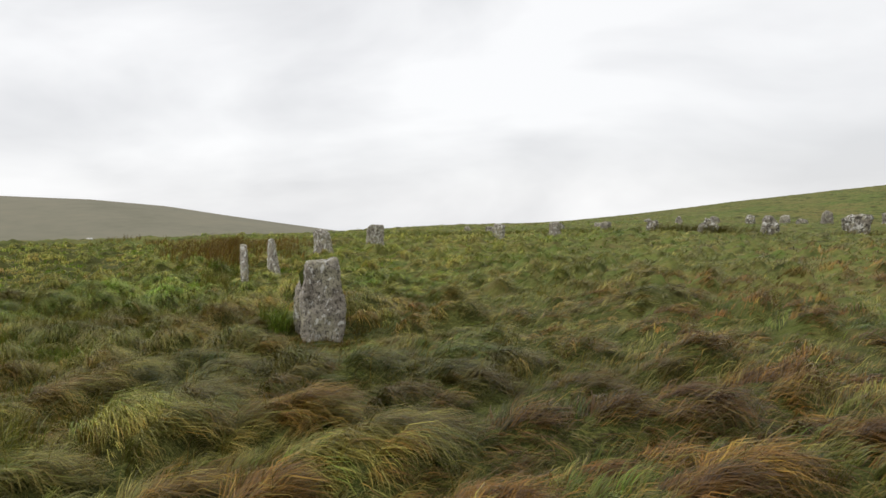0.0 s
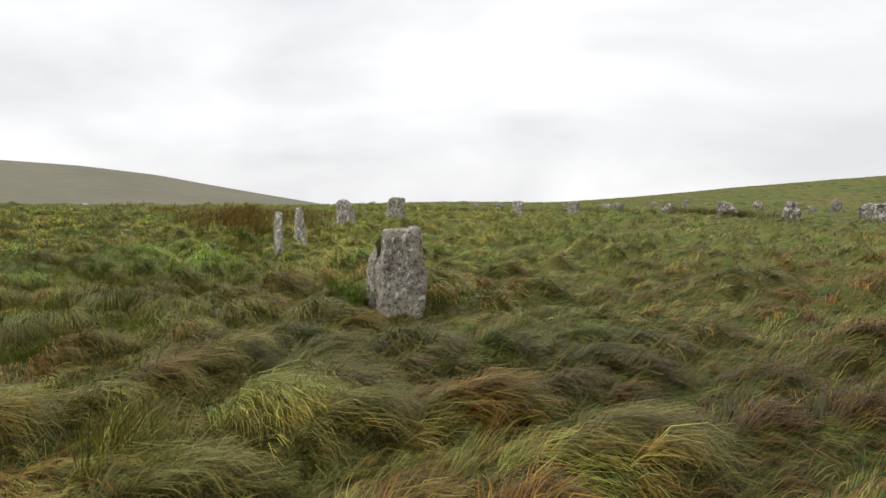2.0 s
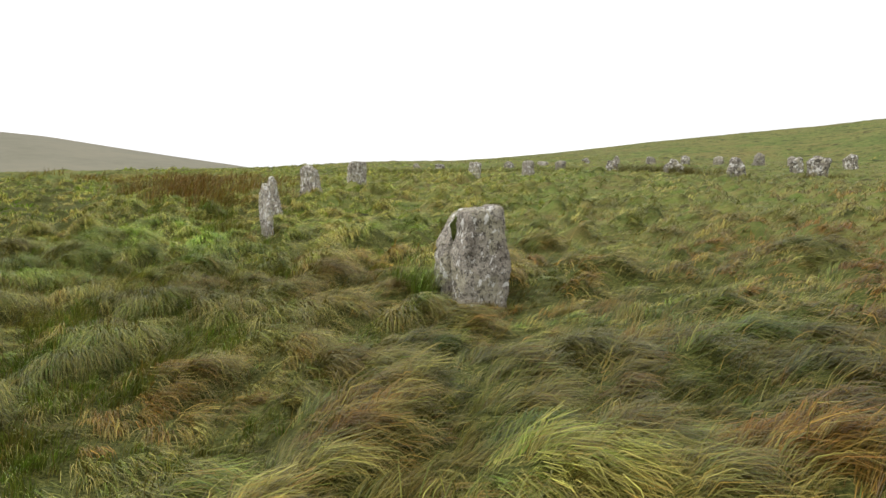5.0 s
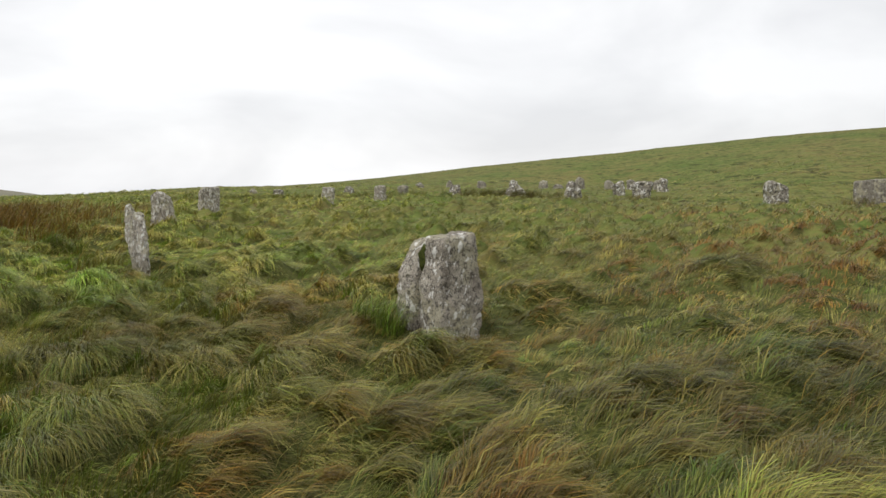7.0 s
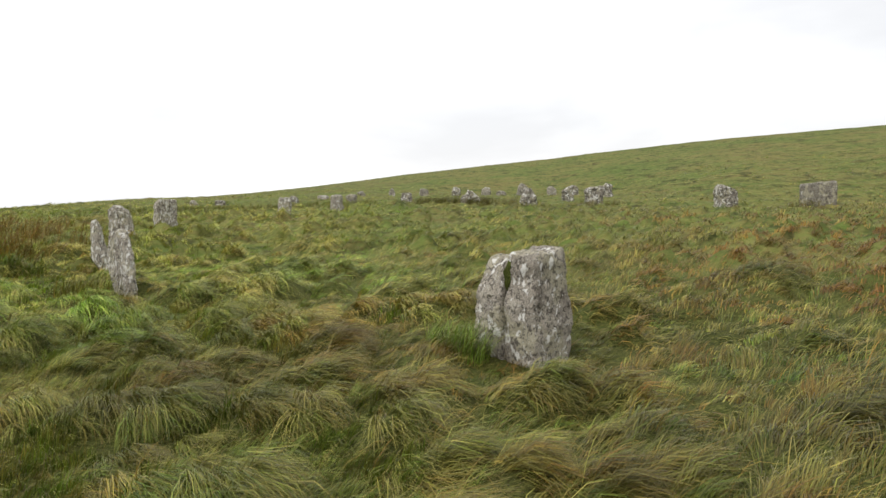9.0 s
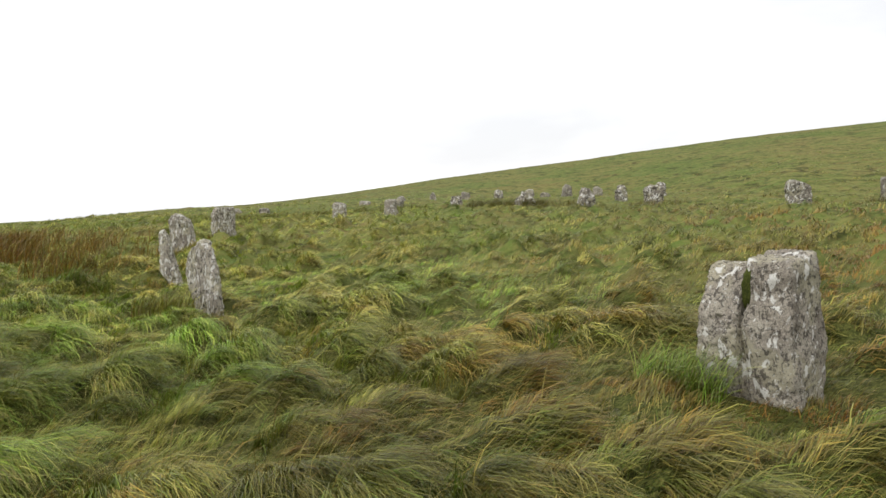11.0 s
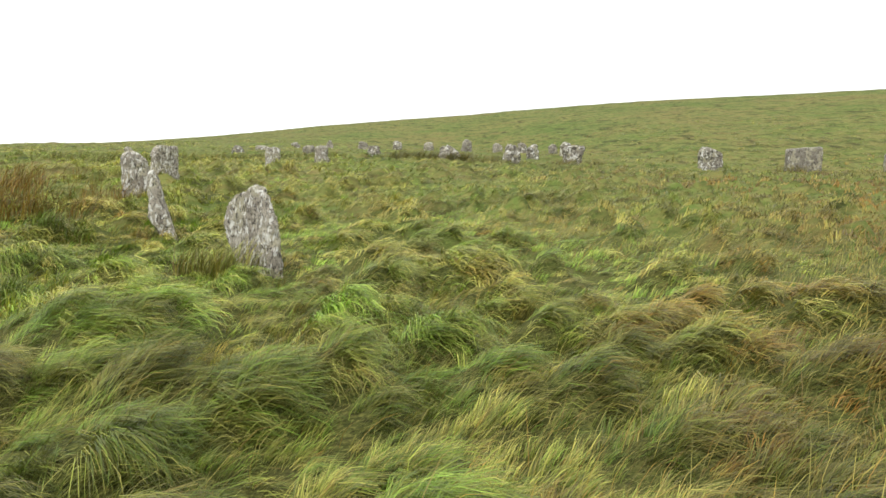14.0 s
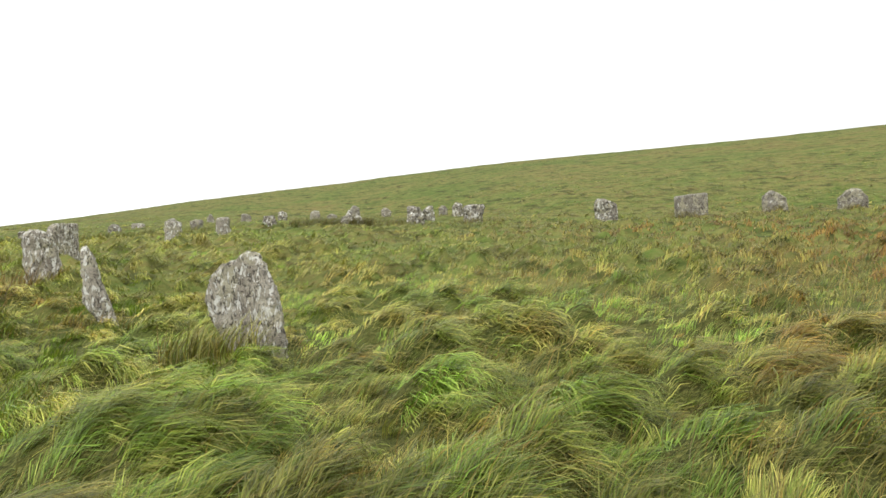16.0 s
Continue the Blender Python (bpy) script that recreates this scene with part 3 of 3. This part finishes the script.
standing_stone(3.5, 42.0, 1.08, 0.8, 0.93, 4, "square granite block spotted with pale lichen", NEAR, 21, fine=False, power=6.0, taper=0.02, rough=1.0, skin=SPOTTED, cracks=0.02,
               sides=[(0, -0.46, 0.40), (0.35, -0.48, 0.42), (0.6, -0.46, 0.46), (0.8, -0.53, 0.54), (1, -0.52, 0.54)], head=[(-1, 0.95), (-0.4, 1.0), (1, 0.97)])
standing_stone(9.07, 37.86, 1.10, 0.8, 1.02, -8, "granite stone with a sloping pointed head", NEAR, 22, fine=False, power=6.0, taper=0.06, skin=SPOTTED, cracks=0.02, rough=0.9, round_top=0.06,
               head=[(-1, 0.94), (-0.6, 1.0), (-0.1, 0.93), (0.3, 0.88), (1, 0.76)])
standing_stone(12.4, 35.4, 1.55, 0.7, 1.10, -22, "wide oblong granite block with a flat top", NEAR, 23, fine=False, power=8.0, taper=0.02, skin=PLAIN, rough=0.7, round_top=0.05, head=[(-1, 0.92), (0, 0.98), (0.9, 1.02), (1, 1.0)])
standing_stone(15.5, 33.1, 1.15, 0.8, 1.12, -40, "granite stone with a rounded sloping head", NEAR, 24, fine=False, power=4.0, taper=0.08, round_top=0.16, skin=PLAIN, cracks=0.02, head=[(-1, 0.84), (-0.5, 0.98), (-0.3, 1.0), (0.3, 0.93), (1, 0.74)])
standing_stone(16.8, 29.9, 1.25, 0.8, 1.10, -45, "low round-headed granite stone", NEAR, 25, fine=False, power=3.2, taper=0.04, round_top=0.14, skin=PLAIN, rough=0.8, head=[(-1, 0.68), (-0.5, 0.93), (0, 1.0), (0.5, 0.96), (1, 0.72)])
# the second ring behind
for k, (x, y, w, top) in enumerate([(7.5, 53.4, 0.8, 0.98), (3.5, 65.9, 0.95, 0.96), (5.8, 64.5, 0.82, 0.70), (7.16, 62.0, 0.8, 0.79), (8.29, 58.0, 0.72, 0.79), (0.46, 67.5, 0.84, 0.70),
                                    (-2.19, 67.9, 0.84, 0.73), (-5.07, 68.6, 0.94, 0.61), (-7.97, 67.6, 0.60, 0.70), (-10.8, 69.0, 0.85, 0.46), (-10.28, 47.8, 0.72, 0.66), (-13.3, 60.0, 0.9, 0.36),
                                    (-14.5, 52.0, 0.7, 0.50), (1.7, 66.5, 1.0, 0.36), (-20.0, 48.0, 0.55, 0.42), (-18.5, 48.5, 0.7, 0.40)]):
    low = top < 0.5
    standing_stone(x, y, w, w * 0.7, top, (k * 37) % 40 - 20, "low grey boulder almost sunk in the grass" if low else "far grey granite stone at the foot of the hillside", FAR, 30 + k, fine=False, power=3.0 + k % 3, rough=1.4, round_top=0.2, base=float(land(x, y)) - 0.1, skin=(SPOTTED, PLAIN, GRANITE)[k % 3], cracks=0.02, head=[(-1, 0.82 + 0.05 * (k % 4)), (-0.3, 1.0), (0.4, 0.97), (1, 0.95 - 0.06 * (k % 5))])
white = standing_stone(-66.0, 55.0, 0.75, 0.5, float(land(-66, 55)) + 0.38, 20, "small white boulder far out on the moor", FAR, 60, fine=False, power=2.6, round_top=0.4)
white.data.materials[0] = QUARTZ


# ---- grass ----


def blades(name, x, y, length, width, way, rise, droop, tone, label, joints=3, category="grass", kind="stuff", brightness=None, material=None):
    """Bent, tapering grass blades as one mesh: rooted at x, y, arched towards way, from the angle rise to the angle droop."""
    n = len(x)
    z = ground_height(x, y) - 0.015
    pts = [np.stack([x, y, z], -1)]
    hx, hy = np.cos(way), np.sin(way)
    for k in range(joints):
        f = k / max(1, joints - 1)
        el = rise + (droop - rise) * f
        step = length / joints
        pts.append(pts[-1] + np.stack([hx * np.cos(el) * step, hy * np.cos(el) * step, np.sin(el) * step], -1))
    side = np.stack([-hy, hx, np.zeros(n)], -1)
    side += np.stack([np.zeros(n), np.zeros(n), rng.uniform(-0.5, 0.5, n)], -1)
    verts, along = [], []
    for k, p in enumerate(pts[:-1]):
        half = (width * (1 - 0.55 * (k / joints) ** 1.3) / 2)[:, None] * side
        verts += [p - half, p + half]
        along += [k / joints] * 2
    verts.append(pts[-1])
    along.append(1.0)
    per = len(verts)
    co = np.stack(verts, 1).reshape(-1, 3)
    first = np.arange(n)[:, None] * per
    quads = np.concatenate([first + np.array([2 * k, 2 * k + 1, 2 * k + 3, 2 * k + 2]) for k in range(joints - 1)], 1)
    tips = first + np.array([2 * joints - 2, 2 * joints - 1, 2 * joints])
    loops = np.concatenate([quads, tips], 1)
    size = np.tile(np.array([4] * (joints - 1) + [3]), n)
    me = bpy.data.meshes.new(name)
    me.vertices.add(len(co))
    me.vertices.foreach_set("co", co.astype(np.float32).ravel())
    me.loops.add(loops.size)
    me.loops.foreach_set("vertex_index", loops.astype(np.int32).ravel())
    me.polygons.add(len(size))
    me.polygons.foreach_set("loop_start", np.concatenate([[0], np.cumsum(size)[:-1]]).astype(np.int32))
    me.polygons.foreach_set("use_smooth", np.ones(len(size), bool))
    me.attributes.new("along", "FLOAT", "POINT").data.foreach_set("value", np.tile(np.array(along, np.float32), n))
    me.attributes.new("tuft", "FLOAT", "POINT").data.foreach_set("value", np.repeat(tone.astype(np.float32), per))
    brightness = np.ones(n) if brightness is None else brightness
    me.attributes.new("brightness", "FLOAT", "POINT").data.foreach_set("value", np.repeat(brightness.astype(np.float32), per))
    me.materials.append(material or GRASS)
    me.update(calc_edges=True)
    return tagged(new(name, me), label, category, kind=kind)


def tone_at(x, y, t):
    """Tone of the sward: the tussock's own, else by patches."""
    drier = 0.30 * np.clip((x + 4.5) / 3, 0, 1) * np.clip((30 - y) / 10, 0.4, 1) * np.clip((y - 3) / 3, 0, 1) - 0.30 * np.clip((-7.5 - x) / 3, 0, 1) * np.clip((13 - y) / 3, 0, 1) - 0.04
    patch = np.clip(0.44 + drier + 1.0 * (lattice(x, y, 3.4, 21) - 0.5) + 0.45 * (lattice(x, y, 0.9, 22) - 0.5), 0, 1)
    tone = np.where(t < 0, patch * 0.8, 0.45 * t + 0.5 * patch + 0.2 * drier)
    pale = 0.55 * np.clip((-6 - x) / 3, 0, 1) * np.clip((y - 9) / 3, 0, 1)
    tone = tone + (0.35 - tone) * pale
    rust = np.clip((lattice(x, y, 1.1, 23) + 0.35 * lattice(x, y, 4.0, 24) - 0.88) / 0.15, 0, 1)
    return tone + (0.70 - tone) * 0.45 * rust


def brightness_at(x, y):
    """Brightness painted into the blade colour by zone, growth and light alike: paler among the leaning slabs, darker
    on the way in.
    """
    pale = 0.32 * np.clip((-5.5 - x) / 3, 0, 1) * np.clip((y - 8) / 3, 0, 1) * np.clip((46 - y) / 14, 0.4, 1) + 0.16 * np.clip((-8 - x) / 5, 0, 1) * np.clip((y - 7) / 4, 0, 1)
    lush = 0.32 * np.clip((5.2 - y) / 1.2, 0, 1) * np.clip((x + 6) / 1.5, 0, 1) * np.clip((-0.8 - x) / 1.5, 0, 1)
    # painted darkening: wide zones and small spots, one for a dark hollow
    dimmed = 0.48 * np.exp(-((x + 4.0) ** 2 / 2.2 ** 2 + (y - 6.0) ** 2 / 1.5 ** 2) / 2) + 0.22 * np.exp(-((x + 8.7) ** 2 + (y - 8.8) ** 2) / (2 * 1.2 ** 2))
    dimmed = dimmed + 0.26 * np.exp(-((x + 14.0) ** 2 + (y - 10.4) ** 2) / (2 * 0.9 ** 2))
    dimmed = dimmed + 0.28 * np.clip((x + 5) / 4, 0, 1) * np.clip((y - 6) / 3, 0, 1)
    return (1.04 + 0.07 * np.clip((y - 10) / 4, 0, 1) + pale + lush - dimmed) * (0.68 + 0.44 * lattice(x, y, 1.7, 81) + 0.22 * lattice(x, y, 0.5, 82))


def sward(name, s0, s1, density, u_lo, u_hi, width, reach, label, joints, lock=10, spread=0.03, mixed=1.0):
    """Grass in locks of blades that lie the same way, between two distances from the trodden way."""
    count = int((u_hi - u_lo) * (s1 - s0) * density / lock)
    u, s = rng.uniform(u_lo, u_hi, count), rng.uniform(s0, s1, count)
    s = s - 1.55 * np.sin(np.pi * np.clip(u / 14.4, 0, 1))
    p = START + u[:, None] * ALONG + s[:, None] * ACROSS
    x, y = p[:, 0], p[:, 1]
    h, ox, oy, t, who = tussocks(x, y)
    keep = rng.random(count) < 0.52 + 0.48 * np.clip(h / 0.08 + 0.8 * lattice(x, y, 0.5, 31) - 0.35, 0, 1)
    lee = ox * WIND[0] + oy / 1.25 * WIND[1]
    keep &= (rng.random(count) < (0.42 if width < 0.012 else 0.75)) | (lee < 0.15) | (h < 0.02)
    far, sx, sy, own = tufts(x, y)
    keep &= (rng.random(count) < 0.16) | ((sx * WIND[0] + sy * WIND[1] < 0.42) & (far < 0.93))
    x, y, h, ox, oy, t, who, far, sx, sy, fate, hue, strength = (v[keep] for v in (x, y, h, ox, oy, t, who, far, sx, sy, *own))
    n = len(x)
    swirl = 0.50 * np.clip((x + 8.5) / 5, 0, 1) + (lattice(x, y, 1.3, 41) - 0.5) * 1.4 + (lattice(x, y, 0.38, 42) - 0.5) * 1.1
    cx, cy = np.cos(swirl), np.sin(swirl)
    wx, wy = WIND[0] * cx - WIND[1] * cy, WIND[0] * cy + WIND[1] * cx
    way = np.arctan2(wy + 0.22 * oy + 0.60 * sy + rng.normal(0, 0.14, n), wx + 0.22 * ox + 0.60 * sx + rng.normal(0, 0.14, n))
    up = (fate + rng.normal(0, 0.12, n) < 0.58 * mixed) & (h < 0.04 + 0.12 * fate)
    edge = np.clip(np.hypot(ox, oy), 0, 1)
    rise = np.where(up, rng.uniform(1.0, 1.45, n), rng.uniform(0.25, 0.75, n) + 0.35 * (1 - far))
    droop = np.where(up, rng.uniform(0.0, 0.8, n), rng.uniform(-1.25, -0.35, n) - 0.30 * edge)
    length = reach * np.where(up, rng.uniform(0.35, 0.80, n), rng.uniform(0.55, 1.2, n)) * (0.75 + 0.5 * np.clip(h / 0.15, 0, 1))
    tone = np.where(up, 0.02 + 0.14 * rng.random(n) + 0.42 * np.clip(lattice(x, y, 2.1, 51) - 0.34, 0, 1) + 0.16 * np.clip((x + 8) / 3, 0, 1), tone_at(x, y, t)) + (0.28 * (hue - 0.5) + rng.normal(0, 0.09, n)) * mixed ** 1.6
    tone = 0.40 + (tone - 0.40) * mixed ** 0.4 - 0.09 * np.clip((y - 10) / 4, 0, 1) - 0.10 * np.clip((y - 26) / 10, 0, 1) * np.clip((x + 15) / 8, 0.2, 1)
    brightness = brightness_at(x, y) * (0.70 + 0.60 * strength) * rng.uniform(0.75, 1.25, n) * np.where(up, 1.10 - 0.28 * np.clip((x + 8) / 3, 0, 1), 0.97)
    for px, py, r, _ in HOLLOWS:
        length *= 1 - 0.6 * np.exp(-((x - px) ** 2 + (y - py) ** 2) / (2 * r * r))
    # blades of each lock
    rep = lambda v: np.repeat(v, lock)
    m = n * lock
    made = (rep(x) + rng.normal(0, spread, m), rep(y) + rng.normal(0, spread, m), rep(length) * rng.uniform(0.65, 1.15, m), width * rng.uniform(0.6, 1.4, m),
            rep(way) + rng.normal(0, 0.17, m), rep(rise) + rng.normal(0, 0.13, m), rep(droop) + rng.normal(0, 0.17, m), np.clip(rep(tone) + rng.normal(0, 0.05 * mixed, m), 0, 1), rep(brightness))
    who = rep(who)
    for mark in np.unique(who[who >= 0]):
        OWN.setdefault(int(mark), []).append([v[who == mark] for v in made])
    made = [v[who < 0] for v in made]
    blades(name, *made[:8], label, joints, brightness=made[8], material=CLUMPS if width > 0.012 else GRASS)


OWN = {}
LABEL = "windswept moor grass in green, straw and rust tufts"
sward("grass", 1.3, 4.0, 6200, 1.8, 17.5, 0.0040, 0.33, LABEL, 3, 14, 0.022)
sward("grass", 4.0, 7.0, 3300, 1.6, 20, 0.0056, 0.32, LABEL, 3, 12, 0.028)
sward("grass", 7.0, 12.0, 1350, 1.4, 25, 0.0086, 0.30, LABEL, 3, 10, 0.036, 0.9)
sward("grass", 12.0, 20.0, 480, 0, 38, 0.0145, 0.28, LABEL, 2, 8, 0.045, 0.65)
sward("grass", 20.0, 36.0, 105, -6, 52, 0.028, 0.30, LABEL, 2, 7, 0.09, 0.5)
sward("grass", 36, 80, 14, -40, 80, 0.06, 0.24, LABEL, 2, 5, 0.13, 0.5)
sward("grass", 1.3, 12, 250, 17.5, 42, 0.018, 0.30, LABEL, 2, 8, 0.05, 0.8)
sward("grass", 1.3, 20, 130, -10, 1.6, 0.024, 0.33, LABEL, 2, 8, 0.08)
sward("grass", -14, 1.3, 130, -10, 28, 0.024, 0.33, LABEL, 2, 8, 0.08)
TUSSOCK_LABELS = {0.10: "lush green grass tussock combed over by the wind", 0.18: "green grass tussock laid flat by the wind", 0.32: "pale grey-green grass tussock with a combed crown",
                  0.42: "olive grass tussock with a dark overhung side", 0.52: "straw-tipped grass tussock bent by the wind", 0.58: "rust-tinged tussock of dying grass"}


def grass_tussock(t, cx, cy, r, lots):
    """A larger tussock: its matted crown, and the blades that grow from it."""
    rings, turns = 8, 28
    a = np.arange(turns) * 2 * math.pi / turns
    f = np.linspace(0, 1, rings + 1)[1:]
    x = np.concatenate([[cx], (cx + r * f[:, None] * np.cos(a)).ravel()])
    y = np.concatenate([[cy], (cy + r * f[:, None] * np.sin(a) / 1.25).ravel()])
    z = ground_height(x, y) + np.concatenate([[0.0], np.repeat(-0.07 * f ** 3, turns)])
    faces = [(0, 1 + k, 1 + (k + 1) % turns) for k in range(turns)]
    for i in range(rings - 1):
        o = 1 + i * turns
        faces += [(o + k, o + turns + k, o + turns + (k + 1) % turns, o + (k + 1) % turns) for k in range(turns)]
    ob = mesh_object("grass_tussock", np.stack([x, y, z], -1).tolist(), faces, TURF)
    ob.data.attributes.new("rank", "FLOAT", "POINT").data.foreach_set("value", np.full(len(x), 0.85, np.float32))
    tagged(ob, TUSSOCK_LABELS[t], "grass tussock", "larger grass tussocks")
    made = [np.concatenate(v) for v in zip(*lots)]
    grown = blades("tuft", *made[:8], "", 3, "", brightness=made[8])
    grown.parent = ob


for mark, lots in sorted(OWN.items()):
    grass_tussock(*LARGE[mark], lots)


def rushes(name, spots, per, height, tone, label, lean=0.35, width=0.008, mixed=0.1, brightness=1.0):
    """Stiff upright rushes in round clumps: x, y, radius."""
    xs, ys = [], []
    for cx, cy, r in spots:
        k = int(per * r * r * 3.14)
        a, q = rng.uniform(0, 2 * math.pi, k), np.sqrt(rng.random(k)) * r
        xs.append(cx + q * np.cos(a))
        ys.append(cy + q * np.sin(a))
    x, y = np.concatenate(xs), np.concatenate(ys)
    n = len(x)
    way = np.arctan2(WIND[1], WIND[0]) + rng.normal(0, 0.9, n)
    rise, droop = rng.uniform(1.15, 1.5, n), rng.uniform(0.5, 1.2, n) - lean
    return blades(name, x, y, height * rng.uniform(0.6, 1.15, n), width * rng.uniform(0.7, 1.3, n), way, rise, droop, np.clip(tone + rng.normal(0, mixed, n), 0, 1), label, 3, "rushes", brightness=brightness * rng.uniform(0.75, 1.25, n))


def belt(x0, y0, x1, y1, spread, count, r):
    f = rng.random(count)
    return list(zip(x0 + (x1 - x0) * f + rng.normal(0, spread, count), y0 + (y1 - y0) * f + rng.normal(0, spread, count), rng.uniform(0.5, 1.0, count) * r))


rushes("rushes", belt(-15.5, 19.0, -20.5, 23.5, 0.9, 42, 0.6), 150, 0.74, 0.70, "rust-brown rushes in a dense belt", width=0.0085, mixed=0.22)
rushes("rushes", belt(-19, 23, -26, 31, 1.5, 30, 0.8), 60, 0.55, 0.70, "dry brown rushes in a loose belt", width=0.014, mixed=0.17)
rushes("rushes", belt(-25, 31, -34, 30, 2.0, 16, 0.9), 40, 0.45, 0.56, "dry rushes out on the moor", width=0.02)
rushes("rushes", belt(-21, 40, -9, 43, 1.7, 60, 0.8), 70, 0.42, 0.25, "dull green rushes behind the stones", width=0.015, brightness=0.85, mixed=0.15)
rushes("rushes", belt(-6.0, 42.5, -1.6, 40.2, 0.45, 26, 0.7), 110, 0.60, 0.36, "dull olive rushes beside a boulder", width=0.013, brightness=0.6, mixed=0.15)
rushes("rushes", belt(0.4, 41.0, 4.6, 41.2, 0.4, 14, 0.5), 110, 0.40, 0.42, "dull olive rushes between two boulders", width=0.013, brightness=0.65, mixed=0.15)
rushes("rushes", [(-6.84, 8.98, 0.24), (-6.62, 8.76, 0.15)], 1700, 0.50, 0.03, "bright green grass tuft at the foot of a stone", lean=0.5, width=0.006, brightness=1.25)
rushes("rushes", [(-13.95, 12.6, 0.40), (-14.3, 12.9, 0.3)], 700, 0.34, 0.03, "bright green grass tuft beside the slabs", lean=0.5, width=0.009)
rushes("rushes", [(-14.9, 17.2, 0.45), (-15.3, 17.4, 0.3)], 500, 0.36, 0.05, "bright green grass tuft by the rushes", lean=0.5, width=0.011)
rushes("rushes", [(-5.62, 8.72, 0.16), (-5.74, 8.50, 0.13), (-6.0, 8.45, 0.13), (-6.3, 8.58, 0.15)], 1100, 0.12, 0.82, "rust-brown grass at the foot of a stone", lean=0.7, width=0.006)
rushes("rushes", [(-13.3, 17.5, 0.2), (-13.8, 17.75, 0.2), (-14.7, 21.4, 0.35), (-14.9, 25.4, 0.35)], 500, 0.28, 0.45, "dry grass at the foot of the stones", lean=0.6, width=0.010)
rushes("rushes", [(-4.75, 3.55, 0.22), (-4.6, 3.3, 0.18)], 1500, 0.40, 0.30, "olive rush clump beside the path", lean=0.2, width=0.006)
rushes("rushes", [(-12.5, 14.05, 0.32), (-12.25, 13.85, 0.24), (-11.95, 13.7, 0.15)], 800, 0.55, 0.36, "dry grass tuft against a slab", lean=0.4, width=0.008)
rushes("rushes", [(11.7, 34.9, 0.55), (11.2, 35.3, 0.4), (15.0, 32.8, 0.5), (16.3, 29.6, 0.35), (2.9, 41.5, 0.5)], 150, 0.5, 0.42, "dull green rushes at the foot of a stone", width=0.013, brightness=0.6)


def seed_heads(count, u_lo, u_hi, s0, s1, width):
    """Thin flowering stalks that stand over the grass in loose patches."""
    u, q = rng.uniform(u_lo, u_hi, count), rng.uniform(s0, s1, count)
    q = q - 1.55 * np.sin(np.pi * np.clip(u / 14.4, 0, 1))
    p = START + u[:, None] * ALONG + q[:, None] * ACROSS
    thick = lattice(p[:, 0], p[:, 1], 2.3, 91) + 0.4 * lattice(p[:, 0], p[:, 1], 0.7, 92)
    p = p[thick + rng.normal(0, 0.10, count) > 0.72]
    n = len(p)
    way = np.arctan2(WIND[1], WIND[0]) + rng.normal(0, 0.5, n)
    blades("grass", p[:, 0], p[:, 1], rng.uniform(0.28, 0.46, n), width * rng.uniform(0.7, 1.3, n), way, rng.uniform(0.95, 1.4, n), rng.uniform(-0.1, 0.6, n),
           np.clip(rng.normal(0.50, 0.10, n), 0.38, 0.8), "thin rust and straw seed heads over the grass", 3)


seed_heads(9000, -1, 19, 1.6, 6, 0.0032)
seed_heads(15000, -1, 24, 6, 16, 0.0055)
